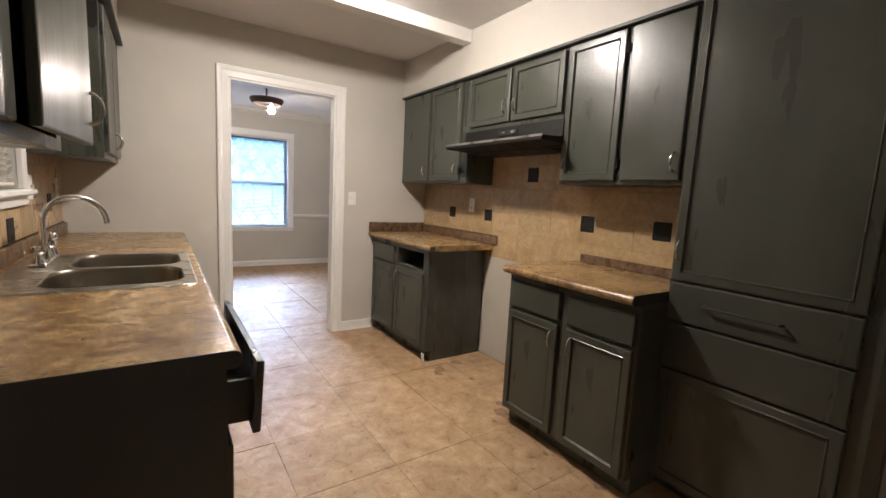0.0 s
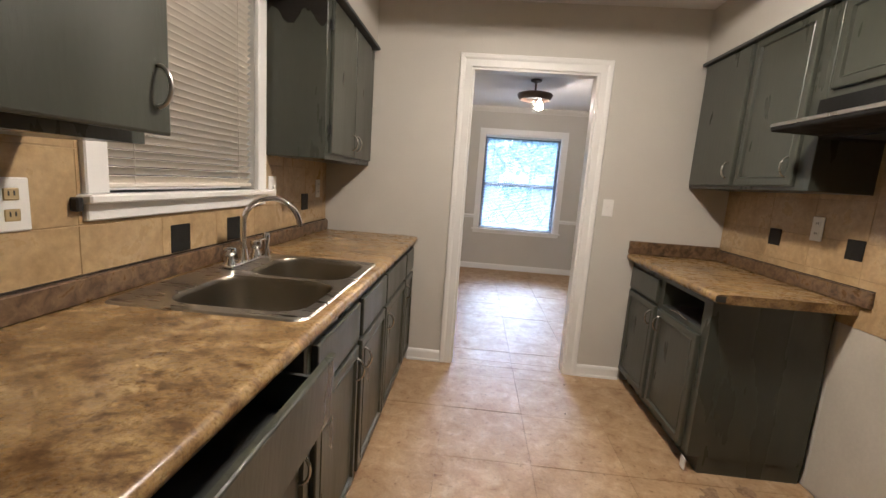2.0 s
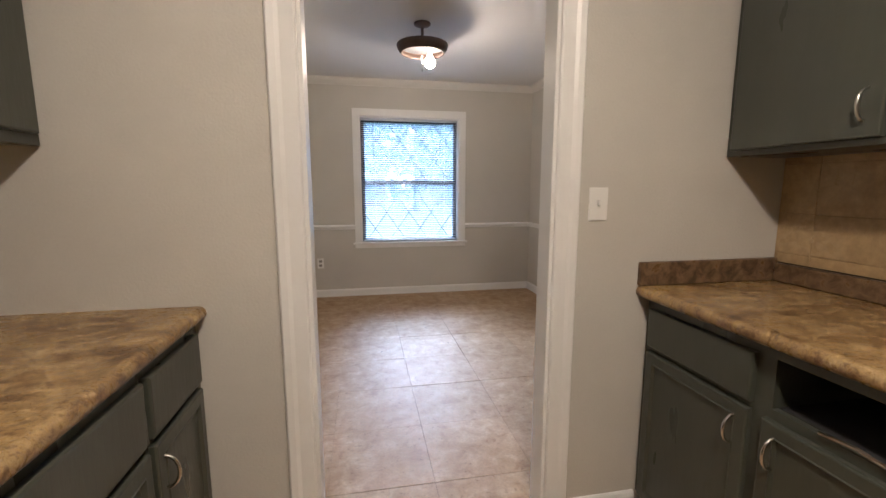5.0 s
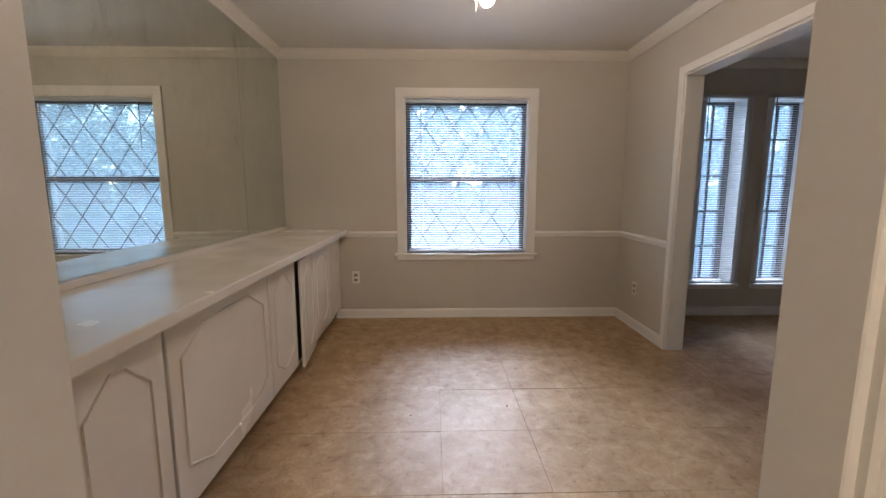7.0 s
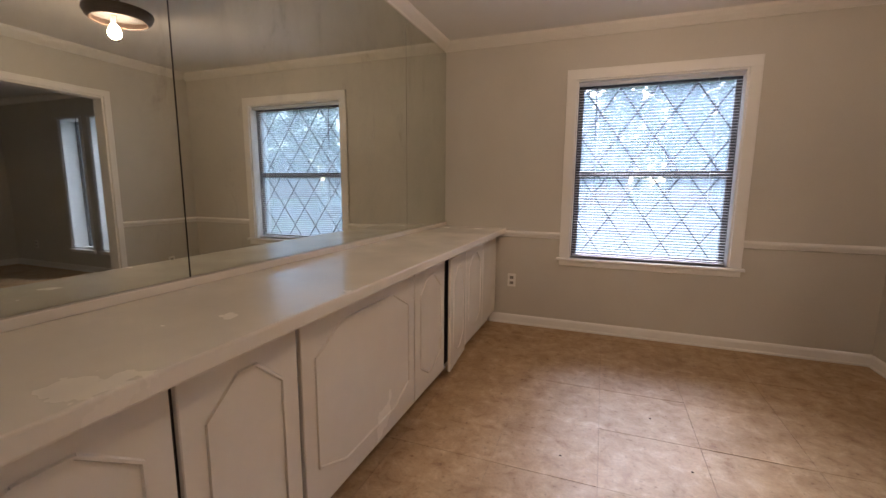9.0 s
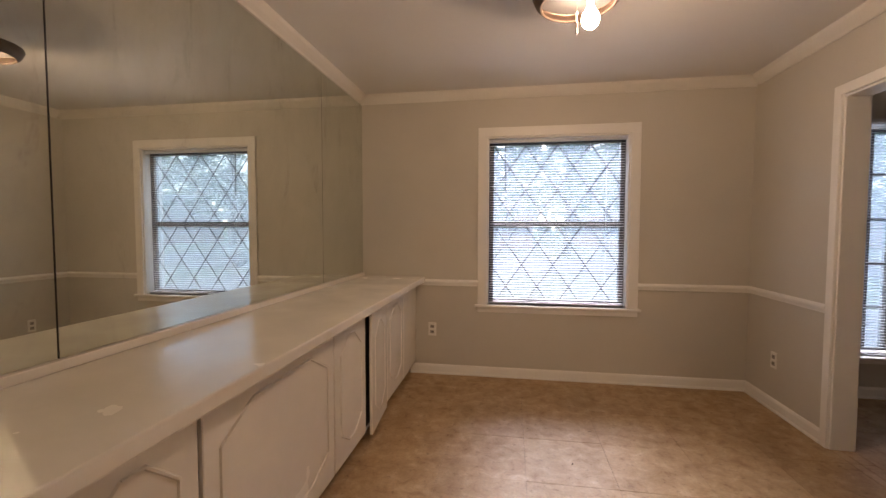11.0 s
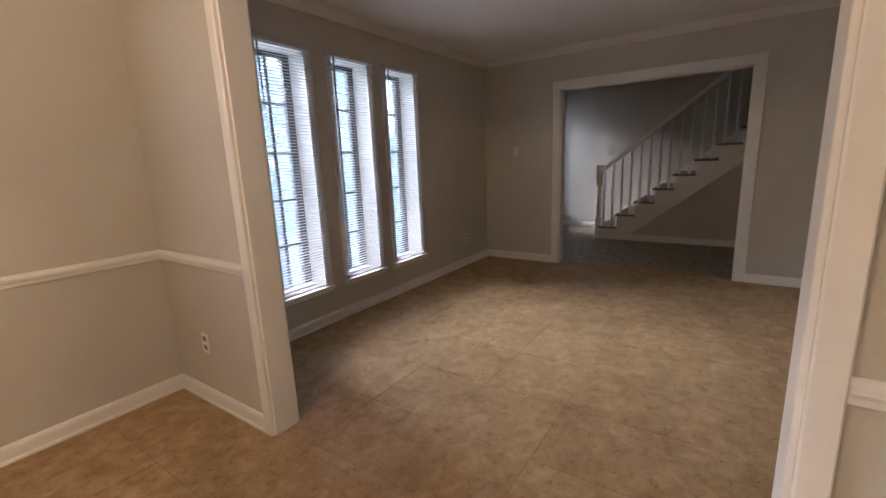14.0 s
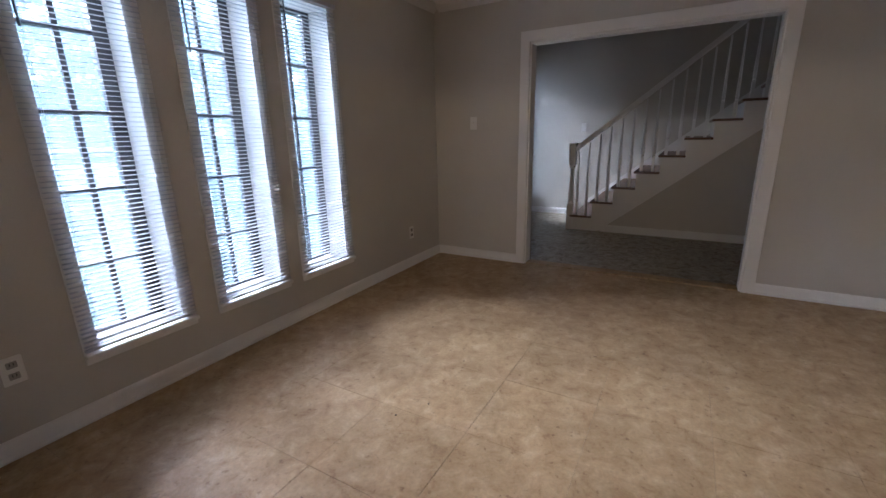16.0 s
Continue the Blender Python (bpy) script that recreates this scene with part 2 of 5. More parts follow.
def mirror_mat():
    """Old silvered glass: greenish, with thin cloudy smears of dirt."""
    m = bpy.data.materials.new("mirror_silver")
    m.use_nodes = True
    nt = m.node_tree
    p = nt.nodes["Principled BSDF"]
    p.inputs["Metallic"].default_value = 1.0
    p.inputs["Roughness"].default_value = 0.012
    n = noise_out(nt, 2.2, 6, 0.6, 1.5)
    nt.links.new(ramp(nt, n, [(0.3, (0.68, 0.715, 0.65)), (0.7, (0.75, 0.78, 0.715))]), p.inputs["Base Color"])
    d = nt.nodes.new("ShaderNodeBsdfDiffuse")
    d.inputs["Color"].default_value = (0.62, 0.64, 0.6, 1)
    s = noise_out(nt, 1.6, 7, 0.68, 2.4, stretch=(1, 1, 0.5))
    g = noise_out(nt, 60.0, 2, 0.5)
    f = mixc(nt, 1.0, ramp(nt, s, [(0.48, (0.02,) * 3), (0.60, (0.08,) * 3), (0.70, (0.34,) * 3)]), ramp(nt, g, [(0.4, (0.6,) * 3), (0.6, (1.0,) * 3)]), "MULTIPLY")
    mx = nt.nodes.new("ShaderNodeMixShader")
    nt.links.new(f, mx.inputs[0])
    nt.links.new(p.outputs[0], mx.inputs[1])
    nt.links.new(d.outputs[0], mx.inputs[2])
    nt.links.new(mx.outputs[0], nt.nodes["Material Output"].inputs[0])
    return m


MIRROR = mirror_mat()

# ---- building helpers ----


def box(bm, x0, y0, z0, x1, y1, z1, bev=0.0, seg=1):
    g = bmesh.ops.create_cube(bm, size=1.0)
    vs = g["verts"]
    for v in vs:
        v.co = Vector(((x0 + x1) / 2 + v.co.x * (x1 - x0), (y0 + y1) / 2 + v.co.y * (y1 - y0), (z0 + z1) / 2 + v.co.z * (z1 - z0)))
    if bev:
        es = {e for v in vs for e in v.link_edges}
        bmesh.ops.bevel(bm, geom=list(es), offset=bev, segments=seg, affect="EDGES", profile=0.5)


def boxed(*args):
    bm = bmesh.new()
    box(bm, *args)
    return bm


def prism(bm, outline, axis, c0, c1):
    """Extrude an outline of (a, b) along axis 'x', 'y' or 'z'."""
    def at(a, b, c):
        return {"x": (c, a, b), "y": (a, c, b), "z": (a, b, c)}[axis]
    lo = [bm.verts.new(at(a, b, c0)) for a, b in outline]
    hi = [bm.verts.new(at(a, b, c1)) for a, b in outline]
    n = len(outline)
    bm.faces.new(lo)
    bm.faces.new(hi[::-1])
    for i in range(n):
        bm.faces.new((lo[i], hi[i], hi[(i + 1) % n], lo[(i + 1) % n]))
    bmesh.ops.recalc_face_normals(bm, faces=bm.faces)


def tube(bm, pts, r, seg=8, taper=None):
    """Round bar through points; taper: a radius for each point."""
    pts = [Vector(p) for p in pts]
    rings = []
    side = None
    for i, p in enumerate(pts):
        d = (pts[min(i + 1, len(pts) - 1)] - pts[max(i - 1, 0)]).normalized()
        ref = side if side is not None and abs(side.dot(d)) < 0.95 else (Vector((0, 0, 1)) if abs(d.z) < 0.9 else Vector((1, 0, 0)))
        u = (ref - d * ref.dot(d)).normalized()
        side = u
        w = d.cross(u)
        rr = taper[i] if taper else r
        rings.append([bm.verts.new(p + (u * math.cos(2 * math.pi * k / seg) + w * math.sin(2 * math.pi * k / seg)) * rr) for k in range(seg)])
    for a, b in zip(rings, rings[1:]):
        for k in range(seg):
            bm.faces.new((a[k], a[(k + 1) % seg], b[(k + 1) % seg], b[k]))
    bm.faces.new(rings[0][::-1])
    bm.faces.new(rings[-1])
    bmesh.ops.recalc_face_normals(bm, faces=bm.faces)


def lathe(bm, profile, seg=24, center=(0, 0), capped=True):
    """Turn a profile of (radius, z) about a vertical axis."""
    rings = []
    for r, z in profile:
        rings.append([bm.verts.new((center[0] + r * math.cos(2 * math.pi * k / seg), center[1] + r * math.sin(2 * math.pi * k / seg), z)) for k in range(seg)])
    for a, b in zip(rings, rings[1:]):
        for k in range(seg):
            bm.faces.new((a[k], a[(k + 1) % seg], b[(k + 1) % seg], b[k]))
    if capped:
        bm.faces.new(rings[0][::-1])
        bm.faces.new(rings[-1])
    bmesh.ops.recalc_face_normals(bm, faces=bm.faces)


def part(name, bm, mat, parent=None, label="", smooth=False, m=None):
    me = bpy.data.meshes.new(name)
    bm.to_mesh(me)
    bm.free()
    me.materials.append(mat)
    if smooth:
        me.polygons.foreach_set("use_smooth", [True] * len(me.polygons))
        me.set_sharp_from_angle(angle=radians(50))
    ob = new(name, me)
    ob.parent = parent
    if m is not None:
        ob.matrix_basis = m
    if label:
        tagged(ob, label)
    return ob


def thing(name, label, category, m=None, group="", kind=""):
    ob = new(name)
    ob.empty_display_size = 0.05
    if m is not None:
        ob.matrix_basis = m
    return tagged(ob, label, category, group, kind)


def piece(name, mesh, parent, m):
    ob = new(name, mesh)
    ob.parent = parent
    ob.matrix_basis = m
    return ob


def mesh_of(name, bm, mat):
    me = bpy.data.meshes.new(name)
    bm.to_mesh(me)
    bm.free()
    me.materials.append(mat)
    return me


def wall(name, axis, at0, at1, c0, c1, z0, z1, holes=(), mat=None, label=""):
    """A wall from c0 to c1 along axis, between at0 and at1 thick, with openings (c0, c1, z0, z1) right through."""
    cs = sorted({c0, c1, *[v for h in holes for v in h[:2]]})
    zs = sorted({z0, z1, *[v for h in holes for v in h[2:]]})
    def solid(i, j):
        if not (0 <= i < len(cs) - 1 and 0 <= j < len(zs) - 1):
            return False
        cm, zm = (cs[i] + cs[i + 1]) / 2, (zs[j] + zs[j + 1]) / 2
        return not any(h[0] < cm < h[1] and h[2] < zm < h[3] for h in holes)
    bm = bmesh.new()
    made = {}
    def v(c, a, z):
        co = (c, a, z) if axis == "x" else (a, c, z)
        if co not in made:
            made[co] = bm.verts.new(co)
        return made[co]
    def quad(*vs):
        bm.faces.new([v(*q) for q in vs])
    for i in range(len(cs) - 1):
        for j in range(len(zs) - 1):
            if not solid(i, j):
                continue
            a, b, lo, hi = cs[i], cs[i + 1], zs[j], zs[j + 1]
            quad((a, at0, lo), (b, at0, lo), (b, at0, hi), (a, at0, hi))
            quad((a, at1, lo), (a, at1, hi), (b, at1, hi), (b, at1, lo))
            if not solid(i - 1, j):
                quad((a, at0, lo), (a, at0, hi), (a, at1, hi), (a, at1, lo))
            if not solid(i + 1, j):
                quad((b, at0, lo), (b, at1, lo), (b, at1, hi), (b, at0, hi))
            if not solid(i, j - 1):
                quad((a, at0, lo), (a, at1, lo), (b, at1, lo), (b, at0, lo))
            if not solid(i, j + 1):
                quad((a, at0, hi), (b, at0, hi), (b, at1, hi), (a, at1, hi))
    bmesh.ops.recalc_face_normals(bm, faces=bm.faces)
    return tagged(part(name, bm, mat or WALL), label or "plain greige painted plaster wall with slight roller texture", "wall", kind="structure")


# ---- the shell ----
KX0, KX1, KY0, KY1 = -0.185, 2.555, -1.7, 3.80      # kitchen
DX0, DX1, DY0, DY1 = -0.17, 3.027, 3.892, 7.44      # dining room
LX0, LX1, LY0 = 3.15, 6.868, 3.15                 # living room
HX0, HX1, HY0 = 6.99, 9.66, 1.2                   # stair hall
KC, DC, LC = 2.49, 2.47, 2.42                     # ceilings
KDOOR = (0.797, 1.62, 0.0, 2.075)
OPEN1 = (4.652, 6.54, 0.0, 2.055)
OW = 0.058                                         # casing width of the wide opening
OPEN2 = (4.722, 6.475, 0.0, 1.99)
DWIN = (0.958, 2.118, 0.635, 2.075)
LWINS = [(3.74, 4.19, 0.32, 2.09), (4.38, 4.835, 0.32, 2.09), (5.005, 5.465, 0.32, 2.09)]
HWIN = (9.1, 9.61, 0.24, 2.07)
KWIN = (1.995, 2.83, 1.215, 2.12)

wall("wall_west_kitchen", "y", KX0 - 0.14, KX0, KY0, KY1, 0, 2.7, [KWIN])
wall("wall_kitchen_dining", "x", KY1, DY0, DX0 - 0.14, LX0, 0, 2.7, [KDOOR])
wall("wall_east_kitchen", "y", KX1, KX1 + 0.12, KY0, KY1, 0, 2.7)
wall("wall_south_kitchen", "x", KY0 - 0.12, KY0, KX0 - 0.14, KX1 + 0.12, 0, 2.7)
wall("wall_west_dining", "y", DX0 - 0.14, DX0, DY0, DY1, 0, 2.7)
wall("wall_north", "x", DY1, DY1 + 0.24, DX0 - 0.14, HX1 + 0.12, 0, 3.4, [DWIN, *LWINS, HWIN])
wall("wall_dining_living", "y", DX1, LX0, DY0, DY1, 0, 2.7, [OPEN1])
wall("wall_west_living", "y", LX0 - 0.12, LX0, LY0, DY0 - 0.12, 0, 2.7)
wall("wall_south_living", "x", LY0 - 0.12, LY0, LX0 - 0.12, LX1, 0, 2.7)
wall("wall_living_hall", "y", LX1, HX0, HY0, DY1, 0, 3.4, [OPEN2])
wall("wall_east_hall", "y", HX1, HX1 + 0.12, HY0, DY1, 0, 3.4)
wall("wall_south_hall", "x", HY0 - 0.12, HY0, LX1, HX1 + 0.12, 0, 3.4)


def ceiling(name, x0, y0, x1, y1, z):
    tagged(part(name, boxed(x0, y0, z, x1, y1, z + 0.1), CEIL), "white painted textured plaster ceiling", "ceiling", kind="structure")


ceiling("ceiling_kitchen", KX0, KY0, KX1, KY1, KC)
ceiling("ceiling_dining", DX0, DY0, DX1, DY1, DC)
ceiling("ceiling_living", LX0, LY0, LX1, DY1, LC)
ceiling("ceiling_hall", HX0, HY0, HX1, DY1, 3.3)

# soffits above the wall cabinets, flush with their fronts, and the ceiling beam
SOFL, SOFR = 0.15, 2.27
for nm, a, b in (("soffit_west", KX0, SOFL), ("soffit_east", SOFR, KX1)):
    tagged(part(nm, boxed(a, KY0, 2.165, b, KY1, KC), WALL), "greige painted boxed-in soffit above kitchen wall cabinets", "soffit", kind="structure")
tagged(part("ceiling_beam", boxed(SOFL, 2.78, 2.40, SOFR, 2.88, KC, 0.004), TRIM), "white painted ceiling beam crossing the kitchen", "beam", kind="structure")

# ground slab under all rooms
for x0, y0, x1, y1 in ((KX0 - 0.1, KY0 - 0.1, KX1 + 0.1, 3.08), (KX0 - 0.1, 3.08, HX1 + 0.1, DY1 + 0.2), (HX0 - 0.1, HY0 - 0.1, HX1 + 0.1, 3.08)):
    tagged(part("floor_slab", boxed(x0, y0, -0.12, x1, y1, -0.004), GROUT), "brown floor base under vinyl tiles", "floor", kind="structure")


def frame_of_boards(name, label, axis, face, out, c0, c1, z1, width=0.085, z0=0.0, flat=False):
    """Door casing on a wall face: two side boards and a head; out: which way the face looks (+1 or -1)."""
    t = thing(name, label, "door casing", kind="structure")
    prof = [(0.0, 0.0), (0.0, 0.010), (0.006, 0.014), (width * 0.55, 0.013), (width * 0.7, 0.018), (width - 0.006, 0.020), (width, 0.015), (width, 0.0)]
    if flat:
        prof = [(0.0, 0.0), (0.0, 0.014), (0.004, 0.018), (width - 0.004, 0.018), (width, 0.014), (width, 0.0)]
    def co(c, z, v):
        return (c, face + out * v, z) if axis == "x" else (face + out * v, c, z)
    def board(nm, ring0, ring1):
        bm = bmesh.new()
        p = [bm.verts.new(q) for q in ring0]
        q = [bm.verts.new(w) for w in ring1]
        for i in range(len(p)):
            bm.faces.new((p[i], p[(i + 1) % len(p)], q[(i + 1) % len(p)], q[i]))
        bm.faces.new(p)
        bm.faces.new(q[::-1])
        bmesh.ops.recalc_face_normals(bm, faces=bm.faces)
        part(nm, bm, TRIM, t)
    left0, left1 = [co(c0 - u, z0, v) for u, v in prof], [co(c0 - u, z1 + u, v) for u, v in prof]
    right0, right1 = [co(c1 + u, z0, v) for u, v in prof], [co(c1 + u, z1 + u, v) for u, v in prof]
    board("side_board", left0, left1)
    board("side_board", right0, right1)
    board("head_board", left1, right1)
    return t


def jamb_lining(name, axis, a0, a1, c0, c1, z1, th=0.014):
    t = thing(name, "white painted lining of a cased doorway", "door lining", kind="structure")
    def b(nm, p0, p1, q0, q1):
        bm = boxed(p0, a0, q0, p1, a1, q1, 0.002) if axis == "x" else boxed(a0, p0, q0, a1, p1, q1, 0.002)
        part(nm, bm, TRIM, t)
    b("jamb", c0, c0 + th, 0.0, z1 - th)
    b("jamb", c1 - th, c1, 0.0, z1 - th)
    b("head", c0, c1, z1 - th, z1)
    return t


frame_of_boards("door_casing_kitchen", "white painted moulded casing round the kitchen doorway", "x", KY1, -1, KDOOR[0], KDOOR[1], KDOOR[3])
frame_of_boards("door_casing_dining", "white painted moulded casing of the doorway, dining side", "x", DY0, 1, KDOOR[0], KDOOR[1], KDOOR[3])
jamb_lining("door_lining_kitchen", "x", KY1 - 0.002, DY0 + 0.002, KDOOR[0], KDOOR[1], KDOOR[3])
frame_of_boards("opening_casing_dining", "white painted flat casing round the wide opening to the living room", "y", DX1, -1, OPEN1[0], OPEN1[1], OPEN1[3], OW, flat=True)
frame_of_boards("opening_casing_living", "white painted flat casing of the wide opening, living room side", "y", LX0, 1, OPEN1[0], OPEN1[1], OPEN1[3], OW, flat=True)
jamb_lining("opening_lining_dining", "y", DX1 - 0.002, LX0 + 0.002, OPEN1[0], OPEN1[1], OPEN1[3])
frame_of_boards("opening_casing_hall", "white painted flat casing round the opening to the stair hall", "y", LX1, -1, OPEN2[0], OPEN2[1], OPEN2[3], 0.085, flat=True)
jamb_lining("opening_lining_hall", "y", LX1 - 0.002, HX0 + 0.002, OPEN2[0], OPEN2[1], OPEN2[3])

BASEP = [(0, 0), (0.020, 0), (0.020, 0.012), (0.013, 0.018), (0.013, 0.066), (0.009, 0.078), (0.004, 0.084), (0, 0.086)]
CROWNP = [(0, 0), (0.012, 0), (0.018, 0.012), (0.04, 0.032), (0.055, 0.052), (0.06, 0.075), (0, 0.075)]
RAILP = [(0, 0), (0.012, 0.004), (0.014, 0.018), (0.022, 0.03), (0.022, 0.042), (0.010, 0.052), (0, 0.056)]


def moulding(name, label, cat, profile, axis, face, out, c0, c1, z, paint=TRIM):
    """A moulded strip along a wall face."""
    bm = bmesh.new()
    pts = [(face + out * p, z + q) for p, q in profile]
    if axis == "x":
        prism(bm, [(a, b) for a, b in pts], "x", c0, c1)
    else:
        prism(bm, [(a, b) for a, b in pts], "y", c0, c1)
    return tagged(part(name, bm, paint), label, cat, kind="structure")


def base(axis, face, out, c0, c1):
    moulding("baseboard", "white painted moulded wooden baseboard", "baseboard", BASEP, axis, face, out, c0, c1, 0.0)


base("x", KY1, -1, 0.47, KDOOR[0] - 0.085)
base("x", KY1, -1, KDOOR[1] + 0.085, 2.0)
base("x", DY1, -1, 0.285, DX1)
base("y", DX1, -1, OPEN1[1] + OW, DY1 - 0.017)
base("y", DX1, -1, DY0 + 0.017, OPEN1[0] - OW)
base("x", DY0, 1, KDOOR[1] + 0.085, DX1)
base("x", DY1, -1, LX0, LX1)
base("y", LX0, 1, OPEN1[1] + OW, DY1 - 0.017)
base("y", LX0, 1, LY0 + 0.017, OPEN1[0] - OW)
base("y", LX1, -1, OPEN2[1] + 0.085, DY1 - 0.017)
base("y", LX1, -1, LY0 + 0.017, OPEN2[0] - 0.085)
base("x", LY0, 1, LX0, LX1)
base("y", HX1, -1, 6.5, DY1 - 0.017)
base("x", DY1, -1, HX0, HX1)


def crown(axis, face, out, c0, c1, top):
    moulding("crown_moulding", "off-white painted crown moulding along the ceiling", "crown moulding", CROWNP, axis, face, out, c0, c1, top - 0.075, CROWNPAINT)


crown("x", DY1, -1, DX0, DX1, DC)
crown("y", DX1, -1, DY0, DY1 - 0.06, DC)
crown("y", DX0, 1, DY0, DY1 - 0.06, DC)
crown("x", DY0, 1, DX0 + 0.06, DX1 - 0.06, DC)
crown("x", DY1, -1, LX0, LX1, LC)
crown("y", LX1, -1, LY0, DY1 - 0.06, LC)
crown("y", LX0, 1, LY0, DY1 - 0.06, LC)
crown("x", LY0, 1, LX0 + 0.06, LX1 - 0.06, LC)


def chair_rail(axis, face, out, c0, c1):
    moulding("chair_rail", "white painted moulded chair rail on the dining room wall", "chair rail", RAILP, axis, face, out, c0, c1, 0.79)


chair_rail("x", DY1, -1, 0.35, DWIN[0] - 0.075)
chair_rail("x", DY1, -1, DWIN[1] + 0.075, DX1)
chair_rail("y", DX1, -1, OPEN1[1] + OW, DY1 - 0.022)
chair_rail("y", DX1, -1, DY0 + 0.022, OPEN1[0] - OW)
chair_rail("x", DY0, 1, KDOOR[1] + 0.085, DX1 - 0.022)

# ---- windows and blinds ----


def window_unit(name, label, c0, c1, z0, z1, y, style):
    """A window set in the north wall; y: the plane of its glass."""
    t = thing(name, label, "window", kind="structure")
    f = 0.04 if style == "diamond" else 0.025
    bm = bmesh.new()
    box(bm, c0, y - 0.03, z0, c0 + f, y + 0.03, z1)
    box(bm, c1 - f, y - 0.03, z0, c1, y + 0.03, z1)
    box(bm, c0 + f, y - 0.03, z0, c1 - f, y + 0.03, z0 + f)
    box(bm, c0 + f, y - 0.03, z1 - f, c1 - f, y + 0.03, z1)
    part("window_frame", bm, WFRAME, t, "dark metal window frame")
    if style == "diamond":
        zm = z0 + (z1 - z0) * 0.492
        part("meeting_rail", boxed(c0 + f, y - 0.028, zm - 0.02, c1 - f, y + 0.028, zm + 0.02), WFRAME, t)
        for lo, hi, nm in ((z0 + f, zm - 0.02, "lower"), (zm + 0.02, z1 - f, "upper")):
            bm = bmesh.new()
            box(bm, c0 + f, y - 0.002, lo, c1 - f, y + 0.002, hi)
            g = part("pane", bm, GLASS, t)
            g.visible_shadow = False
            pw, ph = 0.27, 0.385
            slope = ph / pw
            a0, a1 = c0 + f, c1 - f
            for sgn in (1, -1):
                k = -10
                while k < 14:
                    # line z = lo + off + sgn*slope*(x-a0)
                    off = k * ph + ((0.265, 0.28) if nm == "upper" else (0.337, 0.272))[0 if sgn > 0 else 1]
                    xs = []
                    for x in (a0, a1):
                        z = lo + off + sgn * slope * (x - a0)
                        xs.append((x, z))
                    (xa, za), (xb, zb) = xs
                    def clip(p, q):
                        (x1, w1), (x2, w2) = p, q
                        s0, s1 = 0.0, 1.0
                        d = w2 - w1
                        for lim, up in ((lo, False), (hi, True)):
                            s = (lim - w1) / d
                            if (d > 0) == up:
                                s1 = min(s1, s)
                            else:
                                s0 = max(s0, s)
                        if s0 >= s1 - 0.02:
                            return None
                        return ((x1 + (x2 - x1) * s0, w1 + d * s0), (x1 + (x2 - x1) * s1, w1 + d * s1))
                    seg = clip((xa, za), (xb, zb))
                    if seg:
                        (x1, w1), (x2, w2) = seg
                        bm = bmesh.new()
                        tube(bm, [(x1, y - 0.008 + 0.003 * sgn, w1), (x2, y - 0.008 + 0.003 * sgn, w2)], 0.006, 4)
                        part("lattice_bar", bm, WFRAME, t)
                    k += 1
    else:
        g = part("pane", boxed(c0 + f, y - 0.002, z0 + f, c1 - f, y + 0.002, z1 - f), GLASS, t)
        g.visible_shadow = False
        xm = (c0 + c1) / 2
        part("mullion", boxed(xm - 0.011, y - 0.014, z0 + f, xm + 0.011, y + 0.014, z1 - f), WFRAME, t)
        n = 5
        for i in range(1, n):
            zz = z0 + (z1 - z0) * i / n
            part("glazing_bar", boxed(c0 + f, y - 0.012, zz - 0.008, c1 - f, y + 0.012, zz + 0.008), WFRAME, t)
        part("stile", boxed(c1 - f - 0.035, y - 0.03, z0 + f, c1 - f, y + 0.028, z1 - f), WFRAME, t)
    return t


def blind(name, label, c0, c1, z0, z1, y, pitch=0.0215, depth=0.0195, tilt=4.0, wand=True, axis="x", thick=0.0012, mat=SLATW):
    """A slatted blind hung between c0 and c1; slats are pieces that share one mesh."""
    m = pose((c0 + c1) / 2, y, z0) if axis == "x" else pose(y, (c0 + c1) / 2, z0, 0, 0, 90)
    t = thing(name, label, "window blind", m, group="window blinds")
    w, h = c1 - c0, z1 - z0
    bm = bmesh.new()
    hw = w / 2 - 0.004
    top = [(-depth / 2, 0.0), (-depth / 4, 0.0016), (0, 0.0021), (depth / 4, 0.0016), (depth / 2, 0.0)]
    outline = top + [(a, b - thick) for a, b in reversed(top)]
    prism(bm, outline, "x", -hw, hw)
    me = mesh_of("slat", bm, mat)
    n = int((h - 0.06) / pitch)
    for i in range(n):
        piece("slat", me, t, pose(0.0006 * math.sin(i * 1.7), 0, 0.03 + i * pitch, tilt + 0.8 * math.sin(i * 2.3), 0, 0))
    part("headrail", boxed(-w / 2, -depth * 0.55, h - 0.026, w / 2, depth * 0.55, h, 0.002), mat, t)
    part("bottom_rail", boxed(-hw, -depth * 0.5, 0.004, hw, depth * 0.5, 0.018, 0.003), mat, t)
    for x in (-w * 0.36, w * 0.36):
        for yy in (-depth * 0.5, depth * 0.5):
            part("cord", boxed(x - 0.0007, yy - 0.0007, 0.015, x + 0.0007, yy + 0.0007, h - 0.02), mat, t)
    if wand:
        bm = bmesh.new()
        tube(bm, [(-w * 0.38, -depth * 0.7, h - 0.03), (-w * 0.375, -depth * 0.8, h - 0.45)], 0.004, 6)
        part("tilt_wand", bm, WFRAME, t, "dark tilt wand")
    return t


